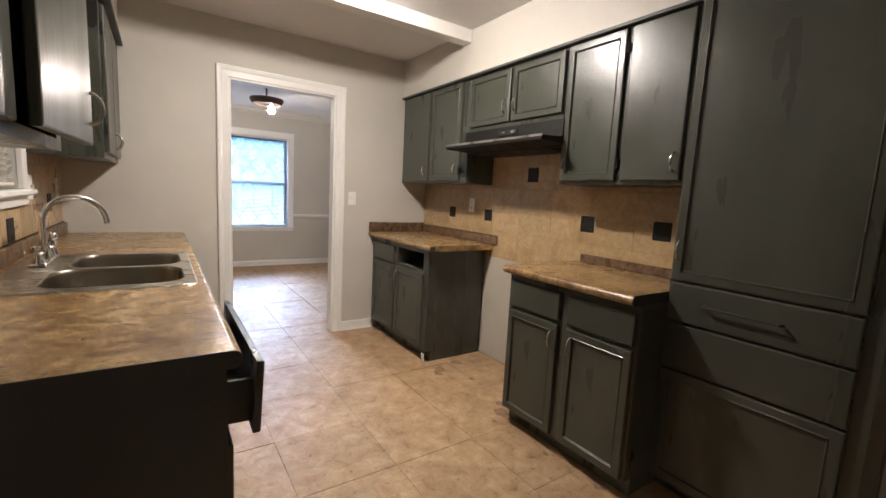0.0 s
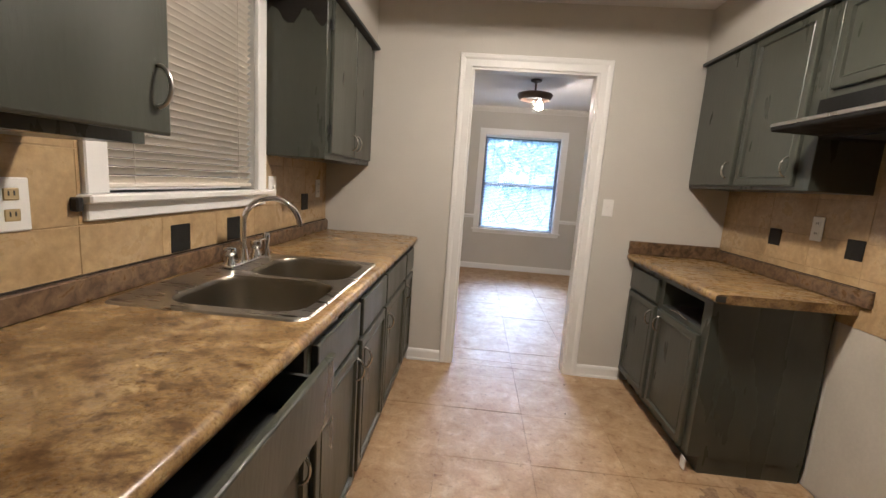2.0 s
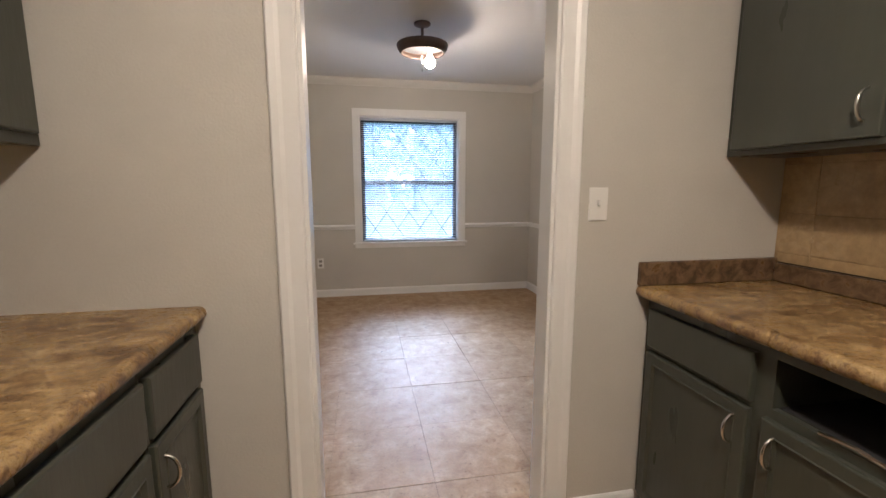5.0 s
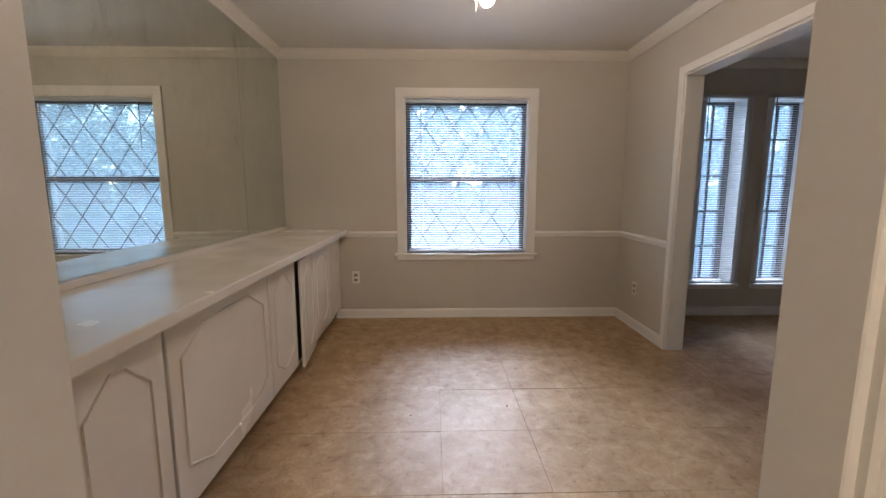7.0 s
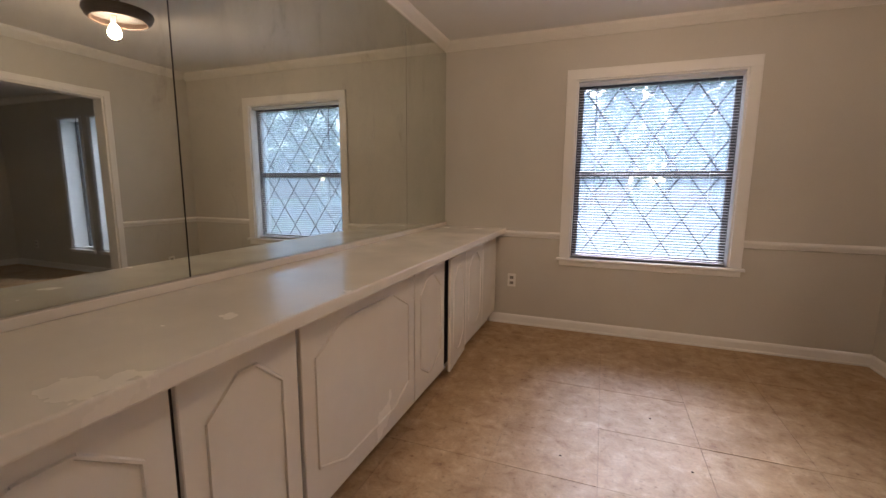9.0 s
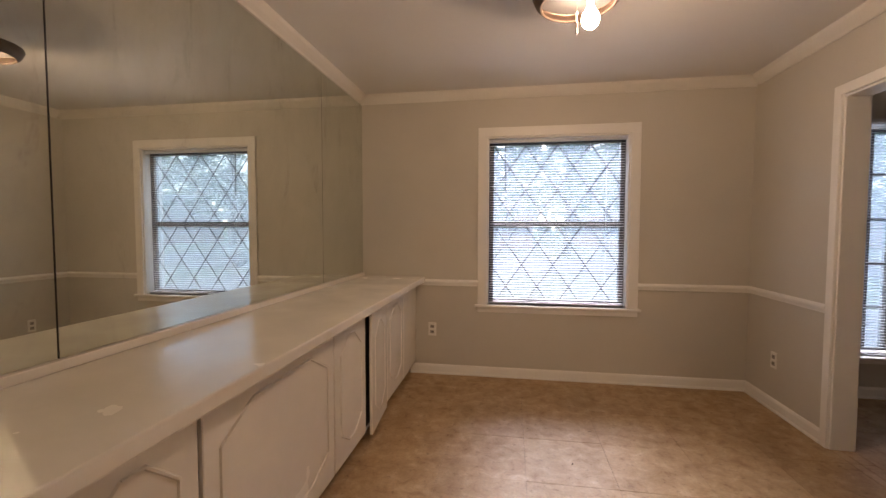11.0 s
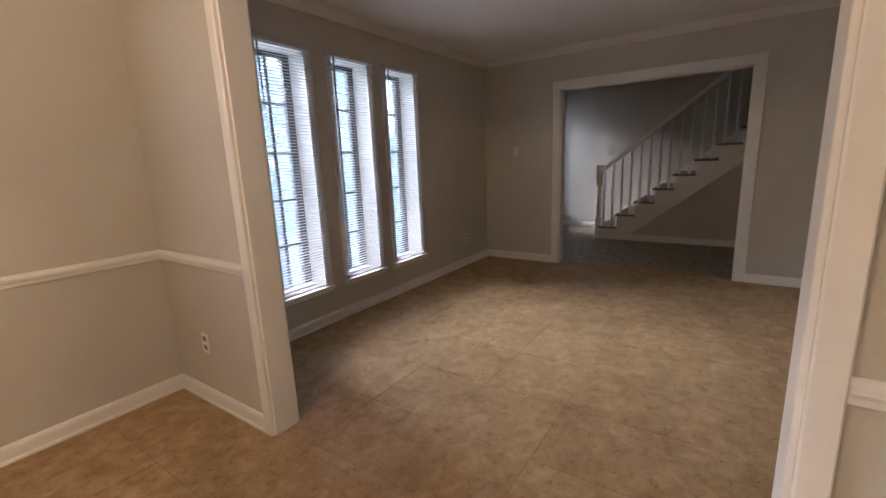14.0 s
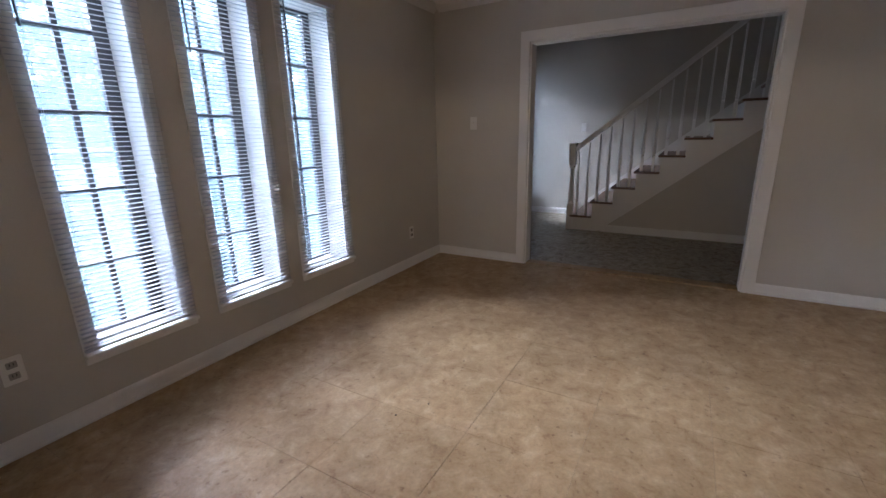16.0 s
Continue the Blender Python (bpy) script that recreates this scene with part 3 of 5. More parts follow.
def window_trim(c0, c1, z0, z1, face, wdt, label, cased=True):
    t = thing("window_trim", label, "window trim", kind="structure")
    y0, y1 = face - 0.018, face
    if cased:
        part("side_casing", boxed(c0 - wdt, y0, z0, c0, y1, z1, 0.003), TRIM, t)
        part("side_casing", boxed(c1, y0, z0, c1 + wdt, y1, z1, 0.003), TRIM, t)
        part("head_casing", boxed(c0 - wdt, y0, z1, c1 + wdt, y1, z1 + wdt, 0.003), TRIM, t)
    else:
        part("side_casing", boxed(c0 - 0.028, face - 0.006, z0, c0, face, z1 + 0.02, 0.001), TRIM, t)
        part("side_casing", boxed(c1, face - 0.006, z0, c1 + 0.028, face, z1 + 0.02, 0.001), TRIM, t)
    o = 0.022 if cased else 0.0
    ww = wdt if cased else 0.03
    part("sill", boxed(c0 - ww - o, face - 0.04, z0 - 0.022, c1 + ww + o, face + 0.1, z0, 0.004), TRIM, t)
    part("apron", boxed(c0 - ww, face - 0.016, z0 - 0.022 - (0.045 if cased else 0.03), c1 + ww, face, z0 - 0.022, 0.003), TRIM, t)
    return t


def reveal(c0, c1, z0, z1, y0, y1, side=0.012):
    t = thing("window_reveal", "white painted inner reveal of a window opening", "window reveal", kind="structure")
    part("side_lining", boxed(c0, y0, z0, c0 + side, y1, z1), TRIM, t)
    part("side_lining", boxed(c1 - side, y0, z0, c1, y1, z1), TRIM, t)
    part("head_lining", boxed(c0 + side, y0, z1 - 0.012, c1 - side, y1, z1), TRIM, t)
    part("sill_lining", boxed(c0 + side, y0 + 0.1, z0, c1 - side, y1, z0 + 0.012), TRIM, t)


c0, c1, z0, z1 = DWIN
window_unit("window_1", "double-hung window with dark frame and diamond lattice", c0 + 0.012, c1 - 0.012, z0, z1 - 0.012, DY1 + 0.12, "diamond")
reveal(c0, c1, z0, z1, DY1, DY1 + 0.235)
window_trim(c0, c1, z0, z1, DY1, 0.078, "white painted casing, sill and apron of the dining window")
blind("dining_blind", "white slatted mini blind with open slats in the dining window", c0 + 0.016, c1 - 0.016, z0 + 0.004, z1 - 0.02, DY1 + 0.035)
for i, (c0, c1, z0, z1) in enumerate(LWINS + [HWIN]):
    window_unit("window_%d" % (i + 2), "tall narrow window with dark glazing bars", c0 + 0.035, c1 - 0.035, z0, z1 - 0.012, DY1 + 0.2, "bars")
    reveal(c0, c1, z0, z1, DY1, DY1 + 0.235, 0.035)
    window_trim(c0, c1, z0, z1, DY1, 0.05, "white painted sill and apron under a tall narrow window", cased=False)
    blind("narrow_blind", "white slatted mini blind with open slats over a tall narrow window", c0 - 0.03, c1 + 0.03, z0 + 0.006, z1 + 0.02, DY1 - 0.018, wand=True)

# ---- kitchen ----
# local frame of a cabinet: x along its width, y into its depth, front plane at y = 0 facing -y


def west(y0, x, z=0.0):
    return pose(x, y0, z, 0, 0, 90)


def east(y1, x, z=0.0):
    return pose(x, y1, z, 0, 0, -90)


def door_bm(w, h, t=0.019, style="framed"):
    """A cabinet front from (0, -t, 0) to (w, 0, h): a slab with rounded edges, framed ones with a recessed panel."""
    bm = bmesh.new()
    box(bm, 0, -t, 0, w, 0, h)
    if style != "slab":
        f = [q for q in bm.faces if q.normal.y < -0.5][0]
        rim = 0.05 if style == "framed" else 0.02
        bmesh.ops.inset_individual(bm, faces=[f], thickness=rim, depth=0)
        bmesh.ops.inset_individual(bm, faces=[f], thickness=0.004, depth=0.003 if style == "framed" else 0)
        bmesh.ops.inset_individual(bm, faces=[f], thickness=0.008, depth=-0.011)
    es = [e for e in bm.edges if all(abs(v.co.y + t) < 1e-5 for v in e.verts) and (all(v.co.x in (0, w) for v in e.verts) or all(abs(v.co.z) < 1e-6 or abs(v.co.z - h) < 1e-6 for v in e.verts))]
    es = [e for e in es if e.is_boundary or any(abs(q.normal.y) < 0.5 for q in e.link_faces)]
    bmesh.ops.bevel(bm, geom=es, offset=0.006, segments=2, affect="EDGES", profile=0.5)
    return bm


def pull(parent, x, z, t=0.019, vertical=True, length=0.085, mat=None, r=0.0045):
    """An arched metal pull on a front."""
    bm = bmesh.new()
    pts = []
    for k in range(9):
        a = math.pi * k / 8
        u, o = -math.cos(a) * length / 2, -t - 0.001 - math.sin(a) * 0.03
        pts.append((x, o, z + u) if vertical else (x + u, o, z))
    tube(bm, pts, r, 8, [r * 1.25, r, r, r * 1.05, r * 1.1, r * 1.05, r, r, r * 1.25])
    part("pull", bm, mat or NICKEL, parent, "arched metal pull", smooth=True)


def hinge(parent, x, z):
    bm = bmesh.new()
    tube(bm, [(x, -0.012, z), (x, -0.012, z + 0.05)], 0.006, 8)
    box(bm, x - 0.012, -0.004, z + 0.005, x + 0.012, 0.0, z + 0.045)
    part("hinge", bm, BLACKMETAL, parent, "dark painted hinge")


def carcass(parent, w, d, h, toe=0.0, side=None):
    if toe:
        part("toe_kick", boxed(0.005, 0.06, 0, w - 0.005, d, toe - 0.0005), side or CAB, parent)
    return part("body", boxed(0, 0, toe, w, d, h, 0.002), side or CAB, parent)


def panels(parent, mat, items):
    for name, *dims in items:
        part(name, boxed(*dims), mat, parent)


def front(parent, name, x, z, w, h, style, handle=None, hinges=(), y=0.0, tilt=0.0):
    """handle: (x, z, vertical) from the front's own lower corner."""
    ob = part(name, door_bm(w, h, style=style), CAB, parent, m=pose(x, -0.001 + y, z, 0, 0, tilt))
    if handle:
        pull(ob, handle[0], handle[1], vertical=handle[2])
    for hx, hz in hinges:
        hinge(ob, hx, hz)
    return ob


PAINT = "dark grey-green painted"

# wall cabinets, west side
WU = 0.14
t = thing("wall_cabinet", PAINT + " wall cabinet with two flat doors by a wall", "wall cabinet", west(2.935, WU - 0.019, 1.385), "wall cabinets")
carcass(t, 0.86, 0.305, 0.775)
front(t, "door", 0.045, 0.03, 0.39, 0.72, "slab", (0.355, 0.085, True), [(-0.008, 0.09), (-0.008, 0.58)])
front(t, "door", 0.445, 0.03, 0.39, 0.72, "slab", (0.035, 0.085, True))
rnd = random.Random(11)
edge = [(0.303 - 0.3 * k / 22, 0.655 + 0.035 * math.sin(k * 0.55) + rnd.uniform(-0.008, 0.008)) for k in range(23)]
bm = bmesh.new()
prism(bm, [(0.003, 0.773), (0.303, 0.773)] + edge, "x", -0.0016, -0.0003)
part("unpainted_band", bm, BAREWOOD, t, "dark bare wood with a ragged paint edge")
t = thing("wall_cabinet", PAINT + " wall cabinet, flat door ajar, by the window", "wall cabinet", west(0.98, WU - 0.019, 1.352), "wall cabinets")
panels(t, CAB, [("side_panel", 0.0, 0.0, 0.0, 0.018, 0.30, 0.805), ("side_panel", 0.785, 0.0, 0.0, 0.803, 0.30, 0.805), ("bottom_panel", 0.018, 0.0, 0.0, 0.785, 0.30, 0.03),
                ("top_panel", 0.018, 0.0, 0.775, 0.785, 0.30, 0.805), ("face_stile", 0.018, 0.0, 0.03, 0.06, 0.018, 0.775), ("face_stile", 0.25, 0.0, 0.03, 0.31, 0.018, 0.775), ("face_stile", 0.745, 0.0, 0.03, 0.785, 0.018, 0.775)])
# back panel coloured near black for the shade inside
part("back_panel", boxed(0.018, 0.28, 0.03, 0.785, 0.30, 0.775), INSIDE, t)
front(t, "door", 0.03, 0.024, 0.235, 0.755, "slab")
front(t, "door", 0.29, 0.022, 0.505, 0.76, "slab", (0.47, 0.10, True), y=-0.03, tilt=-2.6)

# wall cabinets, east side
EU = 2.265
t = thing("wall_cabinet", PAINT + " wall cabinet with one flat and one framed door", "wall cabinet", east(3.795, EU + 0.019, 1.385), "wall cabinets")
carcass(t, 1.02, 0.27, 0.775)
front(t, "door", 0.03, 0.02, 0.45, 0.735, "slab", (0.41, 0.085, True))
front(t, "door", 0.52, 0.02, 0.42, 0.735, "framed", (0.38, 0.085, True))
t = thing("wall_cabinet", PAINT + " short wall cabinet with framed doors above a hood", "wall cabinet", east(2.772, EU + 0.019, 1.76), "wall cabinets")
carcass(t, 0.90, 0.27, 0.40)
front(t, "door", 0.03, 0.03, 0.42, 0.34, "framed", (0.385, 0.10, True))
front(t, "door", 0.475, 0.03, 0.42, 0.34, "framed", (0.035, 0.10, True))
t = thing("wall_cabinet", PAINT + " wall cabinet with framed and flat doors", "wall cabinet", east(1.87, EU + 0.019, 1.385), "wall cabinets")
carcass(t, 0.748, 0.27, 0.775)
front(t, "door", 0.022, 0.02, 0.35, 0.735, "framed", (0.03, 0.085, True), [(0.358, 0.06), (0.358, 0.62)])
front(t, "door", 0.402, 0.02, 0.295, 0.735, "slab", (0.268, 0.085, True))

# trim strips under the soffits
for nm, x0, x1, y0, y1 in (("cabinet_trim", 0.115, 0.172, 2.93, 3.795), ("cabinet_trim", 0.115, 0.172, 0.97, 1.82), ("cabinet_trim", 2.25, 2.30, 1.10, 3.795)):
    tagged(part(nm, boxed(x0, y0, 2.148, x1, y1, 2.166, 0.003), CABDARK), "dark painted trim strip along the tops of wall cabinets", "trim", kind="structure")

# range hood
t = thing("range_hood", "old black enamelled range hood with scuffed metal edge", "range hood", east(2.775, 2.26, 1.60), "")
bm = bmesh.new()
prism(bm, [(-0.17, 0.024), (-0.165, 0.018), (0.02, 0.012), (0.03, 0.0), (0.30, 0.0), (0.30, 0.155), (0.0, 0.155), (-0.004, 0.06), (-0.02, 0.052), (-0.17, 0.044)], "x", 0.0, 0.93)
part("shell", bm, HOODMAT, t)
part("front_lip", boxed(-0.004, -0.174, 0.036, 0.934, -0.166, 0.05, 0.002), NICKEL, t, "worn bright metal front edge")
part("filter", boxed(0.1, 0.04, -0.004, 0.8, 0.25, 0.002), BLACKMETAL, t, "greasy dark filter under the hood")
part("switch_plate", boxed(0.38, -0.012, 0.10, 0.56, -0.003, 0.13, 0.002), BLACKMETAL, t)
for xx in (0.42, 0.51):
    part("knob", boxed(xx, -0.022, 0.107, xx + 0.03, -0.011, 0.124, 0.003), NICKEL, t, "small light-coloured switch")

# base cabinets, west side: face frames at x = 0.465
WB = 0.465
BH = 0.875


def base_unit(label, m, w, fronts, d=0.63, side=None):
    t = thing("base_cabinet", label, "base cabinet", m, "base cabinets")
    carcass(t, w, d, BH, 0.09, side)
    for f in fronts:
        front(t, *f)
    return t


t = thing("base_cabinet", PAINT + " base cabinet with an open drawer over a door", "base cabinet", west(1.185, WB), "base cabinets")
# end turned from the lamp: its shade is put into the darker paint
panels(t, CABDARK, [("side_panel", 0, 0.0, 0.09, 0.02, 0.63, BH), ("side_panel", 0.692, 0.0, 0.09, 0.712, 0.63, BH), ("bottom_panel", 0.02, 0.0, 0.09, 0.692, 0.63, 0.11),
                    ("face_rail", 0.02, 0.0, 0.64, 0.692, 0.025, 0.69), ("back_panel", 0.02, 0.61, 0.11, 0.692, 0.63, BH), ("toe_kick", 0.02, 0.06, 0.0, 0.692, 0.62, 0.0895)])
# dark sheet added behind the door as painted shade
part("inside_shade", boxed(0.025, 0.03, 0.12, 0.687, 0.035, 0.63), INSIDE, t)
front(t, "door", 0.06, 0.10, 0.625, 0.55, "framed", (0.56, 0.46, True))
dr = part("drawer_front", door_bm(0.635, 0.185, style="slab"), CAB, t, m=pose(0.05, -0.062, 0.672, 3))
panels(dr, CABDARK, [("drawer_side", 0.03, 0.0, 0.02, 0.042, 0.48, 0.13), ("drawer_side", 0.593, 0.0, 0.02, 0.605, 0.48, 0.13),
                     ("drawer_bottom", 0.042, 0.0, 0.02, 0.593, 0.48, 0.03), ("drawer_back", 0.042, 0.47, 0.03, 0.593, 0.48, 0.13)])

t = thing("base_cabinet", PAINT + " sink cabinet with false drawer fronts and two doors", "base cabinet", west(1.90, WB), "base cabinets")
panels(t, CAB, [("side_panel", 0.0, 0.0, 0.09, 0.018, 0.63, BH), ("side_panel", 0.931, 0.0, 0.09, 0.949, 0.63, BH), ("bottom_panel", 0.018, 0.0, 0.09, 0.931, 0.63, 0.11),
                ("back_panel", 0.018, 0.61, 0.11, 0.931, 0.63, 0.70), ("face_panel", 0.018, 0.0, 0.11, 0.931, 0.012, BH), ("toe_kick", 0.005, 0.06, 0.0, 0.945, 0.62, 0.0895)])
for x in (0.03, 0.51):
    front(t, "drawer_front", x, 0.695, 0.435, 0.15, "slab")
    front(t, "door", x, 0.10, 0.435, 0.575, "framed", (0.40 if x < 0.1 else 0.035, 0.49, True))
base_unit(PAINT + " base cabinet with a drawer over a framed door", west(2.85, WB), 0.595,
          [("drawer_front", 0.015, 0.695, 0.57, 0.15, "slab"), ("door", 0.015, 0.10, 0.57, 0.575, "framed", (0.04, 0.49, True))])
base_unit(PAINT + " narrow base cabinet by the end wall", west(3.448, WB), 0.347,
          [("drawer_front", 0.012, 0.695, 0.30, 0.15, "slab"), ("door", 0.012, 0.10, 0.30, 0.575, "framed", (0.03, 0.49, True))])

# base cabinets, east side: face frames at x = 2.005
EB = 2.005
t = thing("base_cabinet", PAINT + " base cabinet with one drawer missing", "base cabinet", east(3.79, EB), "base cabinets")
panels(t, CAB, [("body", 0.0, 0.0, 0.09, 0.50, 0.53, BH), ("lower_body", 0.50, 0.0, 0.09, 0.985, 0.53, 0.705), ("top_rail", 0.50, 0.0, 0.84, 0.985, 0.53, BH),
                ("end_panel", 0.915, 0.0, 0.705, 0.985, 0.53, 0.84), ("back_panel", 0.50, 0.50, 0.705, 0.915, 0.53, 0.84), ("toe_kick", 0.005, 0.06, 0.0, 0.98, 0.53, 0.0895)])
front(t, "drawer_front", 0.03, 0.70, 0.42, 0.14, "slab")
front(t, "door", 0.03, 0.10, 0.42, 0.58, "framed", (0.38, 0.50, True))
front(t, "door", 0.49, 0.10, 0.44, 0.58, "framed", (0.04, 0.50, True))
# black sheet laid in the opening to paint its shade
part("hole_shade", boxed(0.502, 0.02, 0.7055, 0.913, 0.498, 0.7075), SLOTSHADE, t, "black sheet standing in for shade in the drawer gap")
bm = bmesh.new()
tube(bm, [(0.62, -0.006, 0.712), (0.70, -0.008, 0.722), (0.73, -0.006, 0.716), (0.80, -0.007, 0.713)], 0.005, 6)
part("torn_edge", bm, NICKEL, t, "bent bare metal strip in the gap")
part("corner_guard", boxed(0.945, -0.006, 0.01, 0.985, 0.0, 0.07, 0.001), TRIM, t, "chipped pale corner at the foot")
base_unit(PAINT + " base cabinet with two drawers and framed doors", east(1.89, EB - 0.022), 0.785,
          [("drawer_front", 0.02, 0.70, 0.35, 0.14, "slab"), ("drawer_front", 0.425, 0.70, 0.345, 0.14, "slab"),
           ("door", 0.02, 0.10, 0.35, 0.58, "framed", (0.32, 0.50, True)), ("door", 0.425, 0.10, 0.345, 0.58, "framed", (0.035, 0.50, True))], d=0.55)
t = thing("pantry_cabinet", PAINT + " tall pantry cabinet with drawers below its door", "pantry cabinet", east(1.12, 2.20), "")
carcass(t, 0.68, 0.35, 2.165, 0.06)
front(t, "upper_door", 0.01, 0.978, 0.62, 1.172, "framed", (0.025, 0.13, True))
front(t, "drawer_front", 0.012, 0.802, 0.616, 0.166, "slab")
front(t, "drawer_front", 0.012, 0.595, 0.616, 0.197, "slab")
front(t, "lower_door", 0.012, 0.08, 0.616, 0.505, "framed")
bm = bmesh.new()
tube(bm, [(0.16, -0.018, 0.893), (0.165, -0.045, 0.893), (0.42, -0.045, 0.888), (0.425, -0.018, 0.888)], 0.005, 8)
part("pull", bm, BLACKMETAL, t, "dark painted bar pull")

# worktops: rounded front edge, straight ends


def worktop_profile(w, th=0.042):
    """From the front edge (0) to the back (w), top at 0."""
    r = th / 2
    pts = [(w, 0.0), (w, -th)]
    for k in range(7):
        a = -math.pi / 2 - math.pi * k / 6
        pts.append((r + r * math.cos(a), -r + r * math.sin(a)))
    return pts


def worktop(name, label, x_front, sign, w, y0, y1, capped=False):
    t = thing(name, label, "worktop", group="worktops")
    bm = bmesh.new()
    prism(bm, [(x_front + sign * a, 0.918 + b) for a, b in worktop_profile(w)], "y", y0, y1)
    part("top", bm, COUNTER, t, smooth=True)
    if capped:
        bm = bmesh.new()
        prism(bm, [(x_front + sign * a, 0.918 + b) for a, b in worktop_profile(w)], "y", y0 - 0.004, y0 - 0.0002)
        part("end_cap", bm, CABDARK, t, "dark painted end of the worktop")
    return t


SY0, SY1, SX0, SX1 = 1.905, 2.735, -0.13, 0.452   # sink rim
XF = 0.497
wt_a = worktop("worktop", "brown mottled stone-look laminate worktop beside the sink", XF, -1, XF - KX0, 1.172, SY0 + 0.02, True)
worktop("worktop", "brown mottled stone-look laminate worktop by the end wall", XF, -1, XF - KX0, SY1 - 0.02, KY1)
bm = bmesh.new()
prism(bm, [(XF - a, 0.918 + b) for a, b in worktop_profile(XF - SX1 + 0.03)], "y", SY0 + 0.02, SY1 - 0.02)
tagged(part("worktop_strip", bm, COUNTER, smooth=True), "laminate worktop strip in front of the sink", "worktop")
tagged(part("worktop_strip", boxed(KX0, SY0 + 0.02, 0.876, SX0 + 0.03, SY1 - 0.02, 0.918), COUNTER), "laminate worktop strip behind the sink", "worktop")
wt_b = worktop("worktop", "brown mottled laminate worktop with a chipped corner", 1.955, 1, KX1 - 1.955, 2.715, KY1)
wt_c = worktop("worktop", "brown mottled laminate worktop beside the pantry cabinet", 1.932, 1, KX1 - 1.932, 1.125, 1.905, True)


def upstand(parent, x0, y0, x1, y1, h=0.088):
    part("upstand", boxed(x0, y0, 0.919, x1, y1, 0.919 + h, 0.004), SPLASH, parent, "dark brown mottled laminate upstand")


upstand(wt_a, KX0 + 0.008, 1.172, KX0 + 0.028, KY1 - 0.001, 0.07)
upstand(wt_b, KX1 - 0.028, 2.66, KX1 - 0.008, KY1 - 0.022, 0.07)
upstand(wt_b, 1.955, KY1 - 0.021, KX1 - 0.008, KY1 - 0.001)
upstand(wt_c, KX1 - 0.028, 1.126, KX1 - 0.008, 1.86, 0.05)
part("grime_line", boxed(KX0 + 0.0085, 1.175, 0.9895, KX0 + 0.0135, KY1 - 0.002, 0.9945), GRIMEDARK, wt_a, "dark grimy sealant line")
part("grime_line", boxed(KX1 - 0.0135, 2.662, 0.9895, KX1 - 0.0085, KY1 - 0.023, 0.9935), GRIMEDARK, wt_b, "dark grimy sealant line")
part("chipped_corner", boxed(1.957, 2.712, 0.884, 2.0, 2.7149, 0.910), INSIDE, wt_b, "broken dark corner of the laminate")

# double sink
t = thing("kitchen_sink", "stainless steel double-bowl drop-in sink", "sink", pose(0, 0, 0.918))


def rounded(x0, y0, x1, y1, r, n=5):
    pts = []
    for cx, cy, a0 in ((x1 - r, y1 - r, 0), (x0 + r, y1 - r, 90), (x0 + r, y0 + r, 180), (x1 - r, y0 + r, 270)):
        for k in range(n + 1):
            a = radians(a0 + 90 * k / n)
            pts.append((cx + r * math.cos(a), cy + r * math.sin(a)))
    return pts


def bowl_bm(x0, y0, x1, y1, depth=0.17):
    bm = bmesh.new()
    rings = []
    for off, z, r in ((0.0, 0.006, 0.09), (0.003, 0.002, 0.088), (0.006, -0.012, 0.086), (0.016, -depth + 0.045, 0.08), (0.028, -depth + 0.014, 0.07), (0.06, -depth, 0.05), (0.16, -depth - 0.006, 0.02)):
        rings.append([bm.verts.new((x, y, z)) for x, y in rounded(x0 + off, y0 + off, x1 - off, y1 - off, r)])
    n = len(rings[0])
    for a, b in zip(rings, rings[1:]):
        for k in range(n):
            bm.faces.new((a[k], a[(k + 1) % n], b[(k + 1) % n], b[k]))
    bm.faces.new(rings[-1])
    bmesh.ops.recalc_face_normals(bm, faces=bm.faces)
    bmesh.ops.reverse_faces(bm, faces=bm.faces)
    return bm


BOWLS = [(0.0, SY0 + 0.045, 0.42, SY0 + 0.40), (0.03, SY0 + 0.435, 0.42, SY1 - 0.045)]
bm = bmesh.new()
outer = [bm.verts.new((x, y, 0.006)) for x, y in rounded(SX0, SY0, SX1, SY1, 0.04)]
edges = [bm.edges.new((outer[i], outer[(i + 1) % len(outer)])) for i in range(len(outer))]
for bw in BOWLS:
    vs = [bm.verts.new((x, y, 0.006)) for x, y in rounded(*bw, 0.09)]
    edges += [bm.edges.new((vs[i], vs[(i + 1) % len(vs)])) for i in range(len(vs))]
bmesh.ops.triangle_fill(bm, edges=edges, use_beauty=True)
low = [bm.verts.new((x, y, 0.0005)) for x, y in rounded(SX0 - 0.006, SY0 - 0.006, SX1 + 0.006, SY1 + 0.006, 0.045)]
for i in range(len(outer)):
    bm.faces.new((outer[i], outer[(i + 1) % len(outer)], low[(i + 1) % len(outer)], low[i]))
bmesh.ops.recalc_face_normals(bm, faces=bm.faces)
part("rim", bm, STEEL, t, "brushed steel sink deck")
for bw in BOWLS:
    part("bowl", bowl_bm(*bw), BOWLSTEEL, t, "brushed steel sink bowl", smooth=True)
    bm = bmesh.new()
    lathe(bm, [(0.045, -0.178), (0.045, -0.172), (0.035, -0.172), (0.03, -0.176)], 20, ((bw[0] + bw[2]) / 2, (bw[1] + bw[3]) / 2))
    part("drain", bm, CHROME, t, smooth=True)

# faucet
FX, FY = -0.055, 2.505
t = thing("faucet", "chrome gooseneck kitchen faucet with two knob handles", "faucet", pose(FX, FY, 0.925))
bm = bmesh.new()
box(bm, -0.028, -0.13, 0, 0.028, 0.13, 0.014, 0.006, 2)
